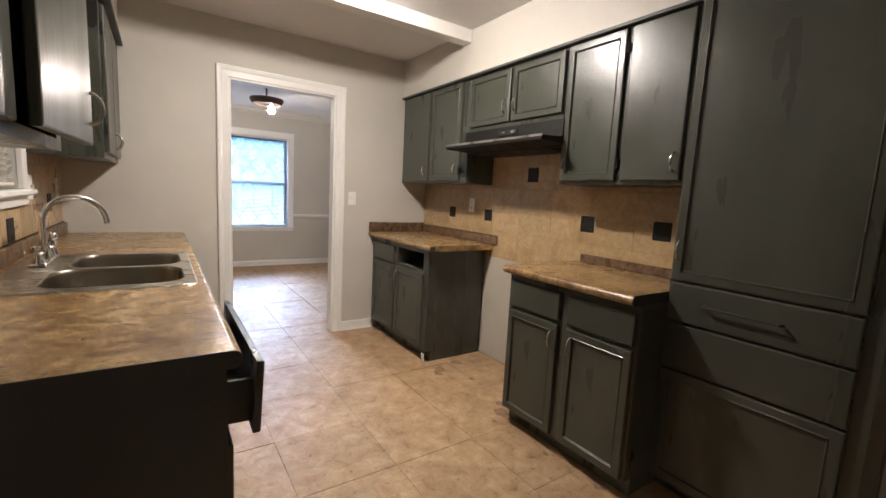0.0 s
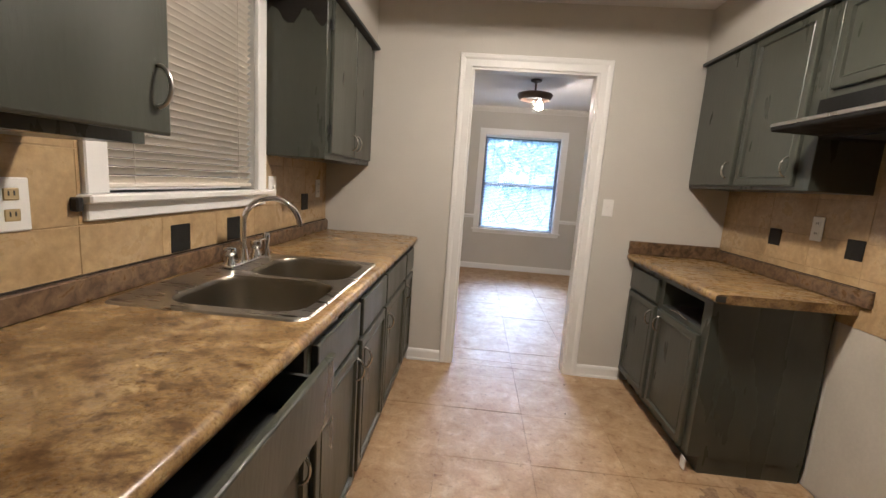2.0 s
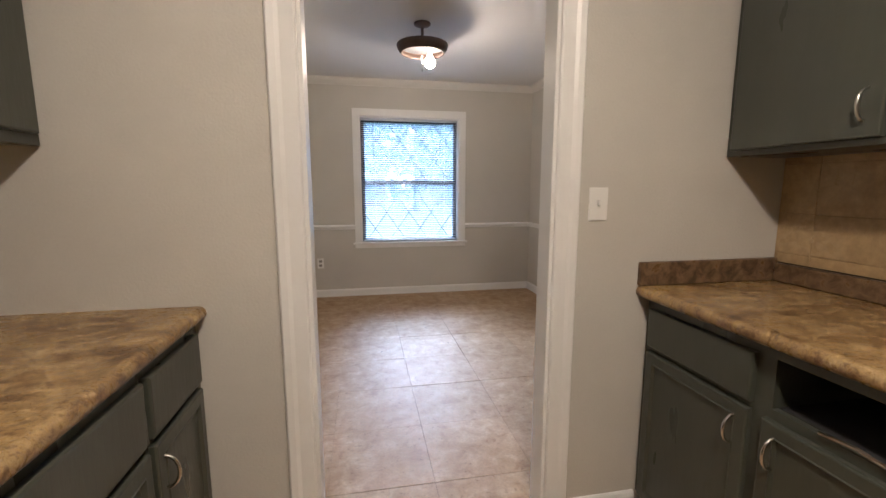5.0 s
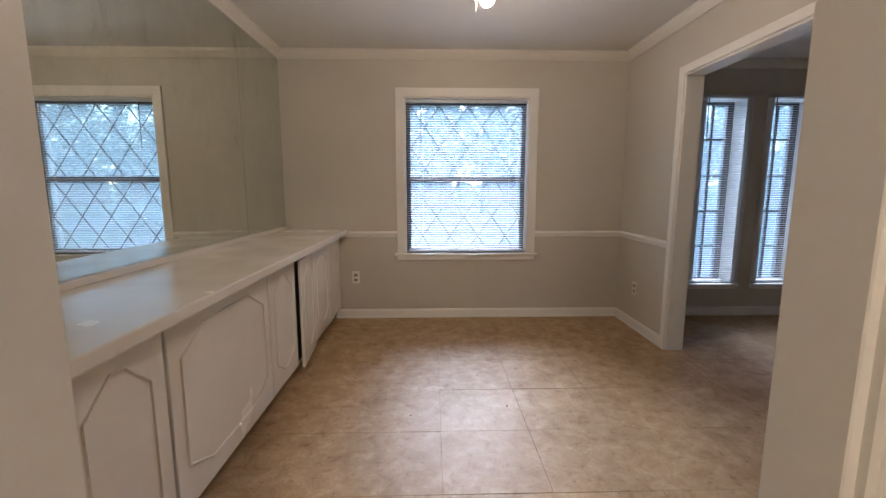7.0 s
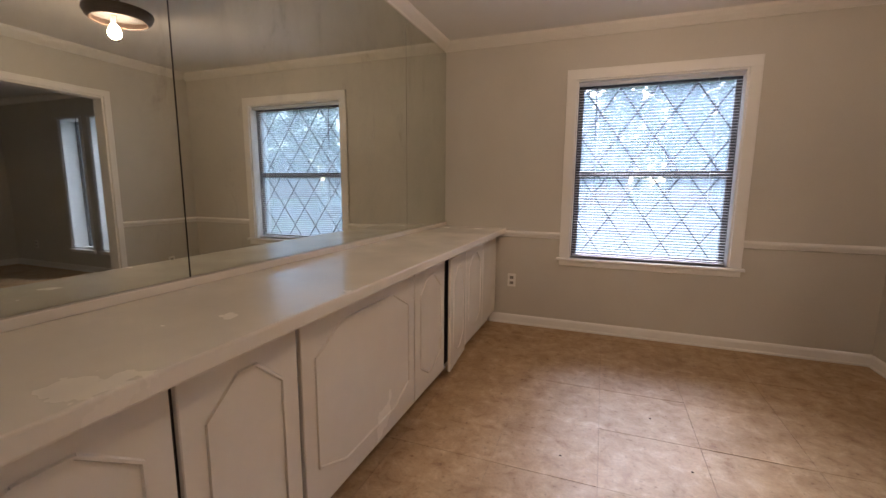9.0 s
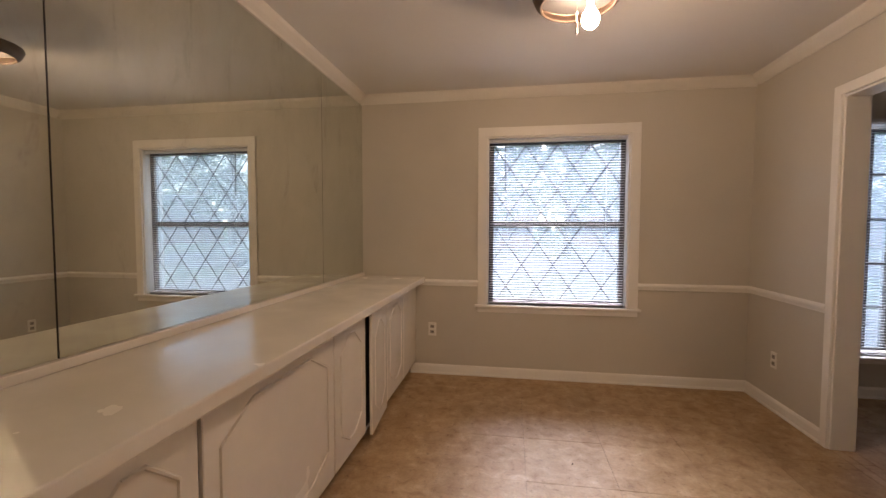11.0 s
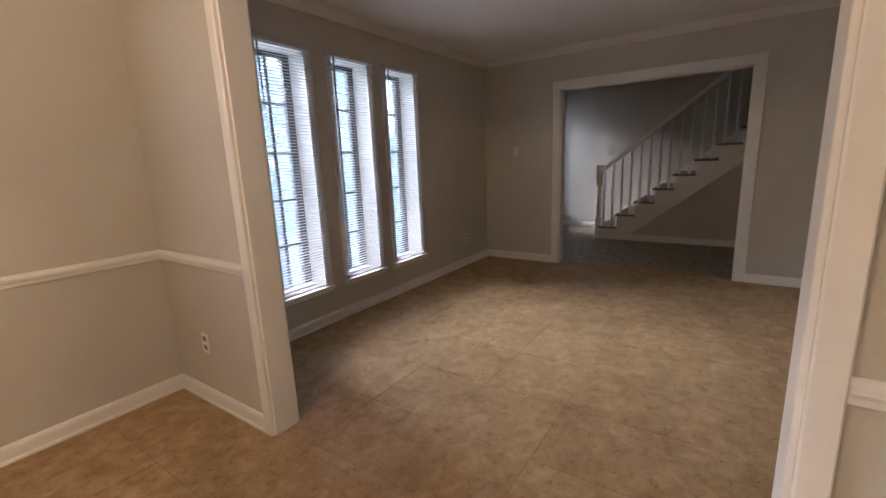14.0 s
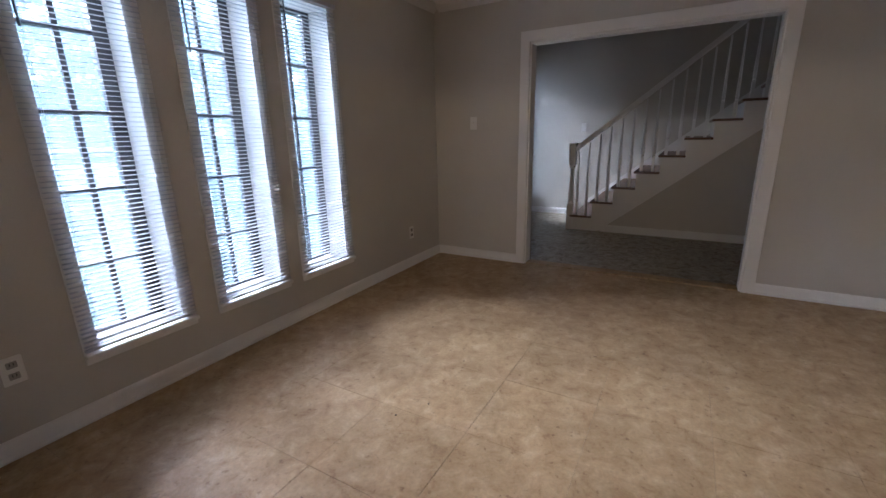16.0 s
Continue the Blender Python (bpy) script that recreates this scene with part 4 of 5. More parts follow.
part("deck_plate", bm, CHROME, t, smooth=True)
bm = bmesh.new()
tube(bm, [(0, 0, 0.012), (0, 0, 0.06)], 0.02, 14, [0.022, 0.015])
pts = [(0, 0, 0.05), (0, 0, 0.165)]
for k in range(1, 13):
    a = math.pi * k / 12 * 0.93
    u = 0.108 - 0.108 * math.cos(a)
    pts.append((u * 0.93, u * 0.37, 0.165 + 0.108 * math.sin(a)))
pts.append((pts[-1][0] + 0.005, pts[-1][1] + 0.002, pts[-1][2] - 0.03))
tube(bm, pts, 0.0115, 12)
part("spout", bm, CHROME, t, smooth=True)
for s in (-1, 1):
    bm = bmesh.new()
    lathe(bm, [(0.024, 0.012), (0.018, 0.03), (0.013, 0.045), (0.022, 0.052), (0.026, 0.066), (0.022, 0.078), (0.008, 0.082)], 14, (0, s * 0.1))
    tube(bm, [(0, s * 0.1, 0.074), (0.012, s * 0.13, 0.082), (0.016, s * 0.155, 0.08)], 0.006, 8, [0.008, 0.006, 0.005])
    part("lever_handle", bm, CHROME, t, smooth=True)
bm = bmesh.new()
lathe(bm, [(0.02, 0.0), (0.016, 0.02), (0.012, 0.045), (0.017, 0.07), (0.015, 0.1), (0.006, 0.108)], 14, (0.0, 0.19))
part("side_sprayer", bm, CHROME, t, smooth=True)

# kitchen window with trim and a tilted-shut blind
c0, c1, z0, z1 = KWIN
t = thing("window_6", "white framed kitchen window behind a closed blind", "window", kind="structure")
x = KX0 - 0.09
bm = bmesh.new()
box(bm, x - 0.02, c0, z0, x + 0.02, c0 + 0.04, z1)
box(bm, x - 0.02, c1 - 0.04, z0, x + 0.02, c1, z1)
box(bm, x - 0.02, c0 + 0.04, z0, x + 0.02, c1 - 0.04, z0 + 0.04)
box(bm, x - 0.02, c0 + 0.04, z1 - 0.04, x + 0.02, c1 - 0.04, z1)
box(bm, x - 0.02, c0 + 0.04, (z0 + z1) / 2 - 0.02, x + 0.02, c1 - 0.04, (z0 + z1) / 2 + 0.02)
part("window_frame", bm, TRIM, t)
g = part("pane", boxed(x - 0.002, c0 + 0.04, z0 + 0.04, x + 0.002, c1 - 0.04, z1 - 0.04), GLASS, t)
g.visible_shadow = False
t = thing("kitchen_window_trim", "white painted casing, sill and apron of the kitchen window", "window trim", kind="structure")
part("side_casing", boxed(KX0, c0 - 0.075, z0, KX0 + 0.024, c0, z1, 0.004), TRIM, t)
part("side_casing", boxed(KX0, c1, z0, KX0 + 0.024, c1 + 0.075, z1, 0.004), TRIM, t)
part("sill", boxed(KX0 - 0.08, c0 - 0.09, z0 - 0.025, KX0 + 0.05, c1 + 0.10, z0, 0.005), TRIM, t)
part("apron", boxed(KX0, c0 - 0.075, z0 - 0.075, KX0 + 0.022, c1 + 0.075, z0 - 0.025, 0.004), TRIM, t)
part("bracket", boxed(KX0 + 0.004, c0 - 0.112, z0 - 0.045, KX0 + 0.03, c0 - 0.0905, z0 - 0.008, 0.004), BAREWOOD, t, "small dark rusty bracket at the sill end")
blind("kitchen_blind", "white slatted blind tilted nearly shut over the kitchen window", c0 + 0.01, c1 - 0.01, z0 + 0.01, z1, KX0 - 0.02, 0.0258, 0.03, -48.0, False, "y", 0.002, mat=SLATIVORY)


# sockets and switches
SOCKETGREY = material("socket_grey", (0.30, 0.285, 0.26), 0.4, var=0.1, relief=0)
SOCKETBROWN = material("socket_ivory", (0.44, 0.34, 0.17), 0.4, var=0.1, relief=0)


def wall_plate(kind, label, m, w=0.072, h=0.117, socket=None):
    """Local: plate in the x-z plane, facing -y."""
    t = thing("power_outlet" if kind == "outlet" else "light_switch", label, "outlet" if kind == "outlet" else "switch", m, "wall plates")
    part("plate", boxed(-w / 2, -0.006, -h / 2, w / 2, -0.0005, h / 2, 0.003), PLASTIC, t)
    if kind == "outlet":
        for dz in (-0.024, 0.024):
            s = part("receptacle", boxed(-0.017, -0.0085, dz - 0.014, 0.017, -0.0055, dz + 0.014, 0.002), socket or PLASTIC, t)
            for dx in (-0.006, 0.006):
                part("slot", boxed(dx - 0.0016, -0.0092, dz - 0.003, dx + 0.0016, -0.0083, dz + 0.008), SLOTSHADE, s)
    else:
        part("toggle", boxed(-0.005, -0.018, -0.004, 0.005, -0.005, 0.014, 0.002), PLASTIC, t)
    return t


def on_north(x, z, y=DY1):
    return pose(x, y, z)


def on_east(y, z, x):
    return pose(x, y, z, 0, 0, -90)


def on_west(y, z, x):
    return pose(x, y, z, 0, 0, 90)


wall_plate("switch", "white light switch beside the kitchen doorway", on_north(1.782, 1.217, KY1))
wall_plate("outlet", "white duplex outlet on the tan tiles beside the window", on_west(1.738, 1.195, KX0 + 0.008), 0.085, 0.125, SOCKETBROWN)
wall_plate("switch", "white switch plate on the tiles at the window's end", on_west(2.99, 1.22, KX0 + 0.008), 0.085, 0.12)
wall_plate("outlet", "white duplex outlet on tiles under a wall cabinet", on_west(3.63, 1.21, KX0 + 0.008))
wall_plate("outlet", "white duplex outlet on the tan tiles by the range space", on_east(3.02, 1.217, KX1 - 0.008))
wall_plate("outlet", "white duplex outlet low on the dining room wall", on_north(0.478, 0.40), socket=SOCKETGREY)
wall_plate("outlet", "white duplex outlet beside the wide opening", on_east(7.085, 0.36, DX1), socket=SOCKETGREY)
wall_plate("outlet", "white duplex outlet under the living room windows", on_north(3.485, 0.365), socket=SOCKETGREY)
wall_plate("outlet", "white duplex outlet in the living room corner", on_north(6.34, 0.33), socket=SOCKETGREY)
wall_plate("switch", "white light switch on the living room wall", on_east(7.02, 1.335, LX1))
wall_plate("outlet", "white duplex outlet on the far living room wall", pose(6.35, LY0, 0.36, 0, 0, 180))
wall_plate("switch", "white light switch beside the staircase", on_east(6.57, 1.295, HX1))

# ---- dining room ----
SB_Y0, SB_Y1, SBX, SBT = DY0 + 0.002, DY1 - 0.002, 0.335, 0.868
t = thing("sideboard", "long white glossy built-in sideboard with plain doors", "sideboard", pose(0, 0, 0))
part("body", boxed(DX0 + 0.002, SB_Y0, 0.09, SBX - 0.022, SB_Y1, SBT - 0.048), SIDEB, t)
part("plinth", boxed(DX0 + 0.002, SB_Y0 + 0.002, 0.0, SBX - 0.075, SB_Y1 - 0.002, 0.0895), SIDEB, t)
# black sheet on the solid body stands in for shade between the doors
part("gap_shade", boxed(SBX - 0.0215, SB_Y0 + 0.01, 0.10, SBX - 0.0205, SB_Y1 - 0.005, SBT - 0.053), SLOTSHADE, t, "black sheet standing in for shade behind the doors")
part("top", boxed(DX0 + 0.002, SB_Y0, SBT - 0.046, SBX + 0.08, SB_Y1, SBT, 0.006, 2), SIDEB, t, "thick white glossy top")


def side_door(y0, y1, z0=0.06, z1=SBT - 0.058, swing=0.0, moulded=True, flip=False):
    w, h = y1 - y0, z1 - z0
    bm = bmesh.new()
    box(bm, 0, -0.018, 0, w, 0, h, 0.003)
    d = part("door", bm, SIDEB, t, m=west(y0, SBX - 0.019, z0) @ pose(w, 0, 0, 0, 0, swing) @ pose(-w, 0, 0))
    if moulded:
        bm = bmesh.new()
        a, b = 0.07, w - 0.07
        c = min(0.16, w * 0.25)
        pts = [(a, h * 0.78), (a, h * 0.22), (a + c, 0.09), (b - c, 0.09), (b, h * 0.22), (b, h * 0.78), (b - c, h - 0.07), (a + c, h - 0.07)]
        def strip(p, q):
            tube(bm, [(p[0], -0.0185, p[1]), (q[0], -0.0185, q[1])], 0.0065, 6)
        for p, q in zip(pts, pts[1:] + pts[:1]):
            strip(p, q)
        part("moulding", bm, SIDEB, d, "raised eight-sided applied moulding")
    return d


for a, b in ((3.90, 4.36), (4.375, 4.775), (4.792, 5.655), (5.667, 6.10)):
    side_door(a, b, 0.095)
side_door(6.125, 6.525, 0.068, SBT - 0.078, swing=4.5)
side_door(6.535, 6.975, 0.10)
side_door(6.983, 7.42, 0.11, moulded=False)
part("back_ledge", boxed(DX0 + 0.002, SB_Y0, SBT + 0.0005, DX0 + 0.026, SB_Y1, SBT + 0.032, 0.003), SIDEB, t, "low white ledge under the mirrors")

# wall mirror in three sheets above the sideboard
for a, b, lab in ((DY0 + 0.004, 4.817, "tall smudged wall mirror sheet with a tarnished edge"), (4.823, 6.615, "wide smudged wall mirror sheet"), (6.619, DY1 - 0.004, "narrow wall mirror sheet in the corner")):
    m_ = thing("wall_mirror", lab, "mirror", pose(DX0, (a + b) / 2, SBT + 0.033), "mirror sheets")
    h = (b - a) / 2
    part("sheet", boxed(0.001, -h, 0.001, 0.007, h, 1.488), MIRROR, m_)
    part("edge", boxed(0.0012, -h - 0.0018, 0.001, 0.0068, -h - 0.0002, 1.488), BLACKMETAL, m_, "dark tarnished edge")

# ceiling lamp with a tipped bronze dish and a bare bulb
LXC, LYC = 1.44, 5.72
t = thing("ceiling_lamp", "bronze ceiling lamp with ring shade and one lit bare bulb", "ceiling lamp", pose(LXC, LYC, DC))
bm = bmesh.new()
lathe(bm, [(0.062, 0.0), (0.062, -0.012), (0.045, -0.022), (0.018, -0.03)], 24)
part("canopy", bm, BRONZE, t, smooth=True)
bm = bmesh.new()
tube(bm, [(0, 0, -0.028), (0, 0, -0.13)], 0.011, 12)
for k in range(3):
    a = radians(120 * k + 20)
    ca, sa = math.cos(a), math.sin(a)
    tube(bm, [(0.012 * ca, 0.012 * sa, -0.115), (0.075 * ca, 0.075 * sa, -0.13), (0.125 * ca, 0.125 * sa, -0.14), (0.152 * ca, 0.152 * sa, -0.158)], 0.006, 8)
tube(bm, [(0.0, 0, -0.125), (0.03, 0, -0.135), (0.055, 0, -0.16)], 0.009, 8)
part("stem", bm, BRONZE, t, smooth=True)
bm = bmesh.new()
lathe(bm, [(0.150, -0.210), (0.158, -0.212), (0.178, -0.194), (0.192, -0.162), (0.188, -0.148), (0.172, -0.142), (0.172, -0.148), (0.182, -0.164), (0.170, -0.188), (0.150, -0.204), (0.150, -0.210)], 36, capped=False)
part("ring_shade", bm, BRONZE, t, "dark bronze ring narrowing downwards", smooth=True)
bm = bmesh.new()
lathe(bm, [(0.002, -0.160), (0.172, -0.162), (0.172, -0.166), (0.002, -0.164)], 36)
part("reflector", bm, SMOKED, t, "dull grey plate inside the ring", smooth=True)
bm = bmesh.new()
tube(bm, [(0.055, 0, -0.166), (0.055, 0, -0.222)], 0.016, 12)
part("socket", bm, PLASTIC, t)
bm = bmesh.new()
lathe(bm, [(0.014, -0.215), (0.018, -0.228), (0.033, -0.252), (0.038, -0.274), (0.032, -0.296), (0.017, -0.309), (0.002, -0.312)], 20, (0.055, 0))
part("bulb", bm, glowing("bulb_glow", (1.0, 0.77, 0.49), 47.0), t, "lit warm white bulb", smooth=True)
bm = bmesh.new()
tube(bm, [(-0.005, -0.02, -0.17), (-0.005, -0.02, -0.30)], 0.0012, 5)
tube(bm, [(-0.005, -0.02, -0.295), (-0.005, -0.02, -0.34)], 0.004, 8, [0.0025, 0.005])
part("pull_chain", bm, NICKEL, t)

# kitchen ceiling light, just under the ceiling behind the beam
t = thing("kitchen_ceiling_light", "round ceiling light with a lit white glass cover", "ceiling light", pose(1.2, 2.3, KC))
bm = bmesh.new()
lathe(bm, [(0.10, 0.0), (0.10, -0.012), (0.09, -0.0222)], 32)
part("base", bm, TRIM, t, smooth=True)
bm = bmesh.new()
lathe(bm, [(0.075, -0.0225), (0.088, -0.032), (0.086, -0.048), (0.06, -0.064), (0.02, -0.07)], 32)
part("glass_cover", bm, glowing("cover_glow", (1.0, 0.79, 0.51), 43.0), t, "lit frosted glass cover", smooth=True)

# ---- stair hall ----
RISE, RUN, SX, SYF = 0.191, 0.2415, 8.59, 6.43
t = thing("staircase", "white staircase with dark wooden treads and turned balusters", "staircase", pose(0, 0, 0))
N = 15
for i in range(N):
    yf = SYF - i * RUN
    part("riser", boxed(SX + 0.025, yf - 0.018, i * RISE, HX1 - 0.001, yf, (i + 1) * RISE - 0.026), TRIM, t)
    part("tread", boxed(SX - 0.025, yf - RUN - 0.005, (i + 1) * RISE - 0.026, HX1 - 0.001, yf + 0.028, (i + 1) * RISE, 0.007, 2), TREAD, t, "dark stained wooden tread")
bm = bmesh.new()
pts = [(SYF, 0.0)]
for i in range(N):
    pts += [(SYF - i * RUN, (i + 1) * RISE - 0.027), (SYF - (i + 1) * RUN, (i + 1) * RISE - 0.027)]
drop = 0.25
pts += [(SYF - N * RUN, N * RISE - drop), (SYF - 0.33, 0.0)]
prism(bm, pts, "x", SX, SX + 0.024)
part("stringer", bm, TRIM, t, "white painted cut stringer")
bm = bmesh.new()
wall_pts = [(SYF - 0.34, 0.0), (SYF - N * RUN, N * RISE - drop - 0.004), (SYF - N * RUN, 0.0)]
prism(bm, wall_pts, "x", SX + 0.006, SX + 0.02)
part("under_stair_wall", bm, WALL, t, "greige painted wall under the stairs")
bm = bmesh.new()
prism(bm, [(SX - 0.012, 0), (SX + 0.0055, 0), (SX + 0.0055, 0.09), (SX - 0.004, 0.09), (SX - 0.012, 0.075)], "y", SYF - N * RUN, SYF - 0.36)
part("foot_moulding", bm, TRIM, t)
bm = bmesh.new()
lo = [(SYF + 0.02, 0.03), (SYF - N * RUN, N * RISE + 0.0), (SYF - N * RUN, N * RISE + 0.20), (SYF + 0.02, 0.25)]
prism(bm, lo, "x", HX1 - 0.018, HX1 - 0.0005)
part("wall_skirting", bm, TRIM, t)


def baluster_bm(h):
    bm = bmesh.new()
    box(bm, -0.016, -0.016, 0, 0.016, 0.016, 0.16, 0.002)
    lathe(bm, [(0.012, 0.158), (0.019, 0.175), (0.012, 0.19), (0.019, 0.21), (0.017, 0.30), (0.010, h * 0.7), (0.009, h)], 10)
    return bm


railslope = RISE / RUN
bmesh_cache = {}
for i in range(N):
    for k, fy in enumerate((0.045, 0.165)):
        h = 0.80 + fy * railslope - 0.02
        key = k
        if key not in bmesh_cache:
            bmesh_cache[key] = mesh_of("baluster", baluster_bm(h), TRIM)
        piece("baluster", bmesh_cache[key], t, pose(SX + 0.02, SYF - i * RUN - fy, (i + 1) * RISE))
bm = bmesh.new()
a, b = (SYF + 0.02, RISE + 0.78), (SYF - N * RUN, RISE + 0.78 + (N * RUN + 0.02) * railslope)
prism(bm, [(a[0], a[1]), (b[0], b[1]), (b[0], b[1] + 0.07), (a[0], a[1] + 0.07)], "x", SX - 0.01, SX + 0.05)
bmesh.ops.bevel(bm, geom=[e for e in bm.edges if abs((e.verts[0].co - e.verts[1].co).y) > 1], offset=0.014, segments=2, affect="EDGES")
part("handrail", bm, TRIM, t, "white painted handrail")
bm = bmesh.new()
box(bm, -0.04, -0.04, 0, 0.04, 0.04, 0.32, 0.004)
lathe(bm, [(0.03, 0.318), (0.04, 0.34), (0.028, 0.37), (0.036, 0.42), (0.026, 0.62), (0.022, 0.78), (0.036, 0.80), (0.026, 0.83)], 16)
box(bm, -0.04, -0.04, 0.825, 0.04, 0.04, 1.08, 0.004)
box(bm, -0.046, -0.046, 1.0795, 0.046, 0.046, 1.098, 0.004)
part("newel_post", bm, TRIM, t, "white turned newel post", m=pose(SX + 0.02, SYF + 0.03, 0))
tagged(part("floor_hall", boxed(HX0, HY0, -0.003, HX1, DY1, 0.0), HALLFLOOR), "dark mottled grey slate-look hall floor", "floor", kind="structure")
tagged(part("threshold", boxed(LX1, OPEN2[0] + 0.014, -0.003, HX0, OPEN2[1] - 0.014, 0.012, 0.004), FLOORTILE), "pale worn threshold strip under the hall opening", "threshold", kind="structure")

# ---- outside ----
GRASS = mottled("grass", [(0.3, (0.04, 0.075, 0.022)), (0.5, (0.06, 0.105, 0.032)), (0.7, (0.085, 0.14, 0.05))], 3.0, 0.9, 60, 0.5, 0.5, spec=0.0)
ASPHALT = mottled("pale_concrete_road", [(0.3, (0.10, 0.10, 0.105)), (0.7, (0.14, 0.14, 0.145))], 1.5, 0.85, 60, 0.2, spec=0.0)
BRICK = mottled("far_brick", [(0.3, (0.30, 0.13, 0.09)), (0.7, (0.42, 0.21, 0.15))], 6.0, 0.85, 30, 0.2, spec=0.1)
ROOFM = mottled("far_roof", [(0.3, (0.12, 0.11, 0.11)), (0.7, (0.2, 0.18, 0.17))], 4.0, 0.9)
LEAF = mottled("leaves", [(0.3, (0.06, 0.10, 0.045)), (0.55, (0.085, 0.14, 0.065)), (0.75, (0.11, 0.17, 0.085))], 1.2, 0.6, 20, 0.1, spec=0.1)
veil(LEAF, (0.20, 0.30, 0.14), 0.4)
# paler than LEAF: distant haze is put into the colour
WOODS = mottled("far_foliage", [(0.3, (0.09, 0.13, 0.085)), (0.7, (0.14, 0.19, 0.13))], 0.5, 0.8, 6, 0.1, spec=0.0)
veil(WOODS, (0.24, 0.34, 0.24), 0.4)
BARK = mottled("bark", [(0.3, (0.06, 0.045, 0.03)), (0.7, (0.14, 0.11, 0.08))], 8.0, 0.9)
CARP = material("car_paint", (0.45, 0.5, 0.55), 0.25, metal=0.3, var=0.03, relief=0)
TYRE = material("tyre", (0.02, 0.02, 0.02), 0.8, relief=0)
tagged(part("ground", boxed(-400, -400, -0.6, 400, 500, -0.35), GRASS), "green mown lawn around the house", "lawn", kind="structure")
tagged(part("road", boxed(-300, 20, -0.36, 300, 27, -0.33), ASPHALT), "pale concrete street beyond the lawn", "road", kind="structure")
tagged(part("driveway", boxed(5.4, 8.6, -0.36, 8.4, 20, -0.335), ASPHALT), "pale concrete driveway across the lawn", "driveway", kind="structure")


# unseen roof and side wall, added to keep daylight off the kitchen window
tagged(part("daylight_block_roof", boxed(-3.6, -2.0, 2.62, KX0 - 0.15, 6.0, 2.8), TRIM), "unseen plain roof added to block daylight from the kitchen window", "carport", kind="structure")
tagged(part("daylight_block_wall", boxed(-3.6, -2.0, -0.35, -3.4, 6.0, 2.62), BRICK), "unseen plain brick wall added to shade the kitchen window", "wall", kind="structure")


# unseen end wall, added to stop the sun under that roof
tagged(part("daylight_block_wall", boxed(-3.4, 5.85, -0.35, KX0 - 0.15, 6.0, 2.62), BRICK), "unseen plain brick end wall added to block low sun", "wall", kind="structure")


def far_house(x, y, w, d, label):
    t = thing("house", label, "house", pose(x, y, -0.35), "houses across the street")
    part("wall", boxed(-w / 2, 0, 0, w / 2, d, 2.9), BRICK, t)
    bm = bmesh.new()
    prism(bm, [(-0.6, 2.8), (d + 0.6, 2.8), (d / 2, 5.4)], "x", -w / 2 - 0.5, w / 2 + 0.5)
    part("roof", bm, ROOFM, t)
    for k in range(4):
        xx = -w / 2 + w * (k + 0.6) / 4.4
        wn = part("window", boxed(xx - 0.6, -0.06, 0.8, xx + 0.6, 0.02, 2.2), TRIM, t)
        part("pane", boxed(xx - 0.5, -0.075, 0.9, xx + 0.5, -0.06, 2.1), WFRAME, wn)
    part("door", boxed(w * 0.08, -0.06, 0, w * 0.08 + 1.0, 0.02, 2.1), TRIM, t)


far_house(-6, 40, 18, 9, "low red brick house with a dark gable roof")
far_house(17, 42, 19, 9, "low red brick house across the street behind trees")
far_house(42, 41, 18, 9, "low red brick house far down the street")


def tree(x, y, h, spread, seed):
    rnd = random.Random(seed)
    t = thing("tree", "leafy green broadleaf tree on the lawn", "tree", pose(x, y, -0.36), "trees")
    bm = bmesh.new()
    tube(bm, [(0, 0, 0), (0.05, 0.02, h * 0.25), (-0.04, 0.05, h * 0.5), (0.02, 0, h * 0.75)], 0.2, 10, [0.26, 0.2, 0.15, 0.06])
    for k in range(7):
        a = rnd.uniform(0, 6.28)
        z = h * rnd.uniform(0.3, 0.6)
        r = spread * rnd.uniform(0.5, 0.9)
        tube(bm, [(0, 0, z), (r * 0.4 * math.cos(a), r * 0.4 * math.sin(a), z + h * 0.1), (r * math.cos(a), r * math.sin(a), z + h * 0.22)], 0.05, 6, [0.1, 0.06, 0.02])
    part("trunk", bm, BARK, t)
    verts, faces = [], []
    for k in range(60):
        u = rnd.uniform(0, 6.28)
        rr = spread * math.sqrt(rnd.uniform(0, 1))
        cz = h * rnd.uniform(0.28, 1.0)
        rr *= 1.0 - 0.55 * max(0, (cz / h - 0.65) / 0.35)
        c = Vector((rr * math.cos(u), rr * math.sin(u), cz))
        cs = rnd.uniform(0.35, 0.75)
        for q in range(55):
            p = c + Vector((rnd.gauss(0, cs * 0.55), rnd.gauss(0, cs * 0.55), rnd.gauss(0, cs * 0.4)))
            d1 = Vector((rnd.uniform(-1, 1), rnd.uniform(-1, 1), rnd.uniform(-0.6, 0.6))).normalized() * rnd.uniform(0.16, 0.30)
            d2 = d1.cross(Vector((rnd.uniform(-1, 1), rnd.uniform(-1, 1), 1))).normalized() * rnd.uniform(0.1, 0.18)
            n = len(verts)
            verts += [p - d1, p + d2, p + d1, p - d2]
            faces.append((n, n + 1, n + 2, n + 3))
    me = bpy.data.meshes.new("crown")
    me.from_pydata([tuple(v) for v in verts], [], faces)
    me.materials.append(LEAF)
    ob = new("crown", me)
    ob.parent = t


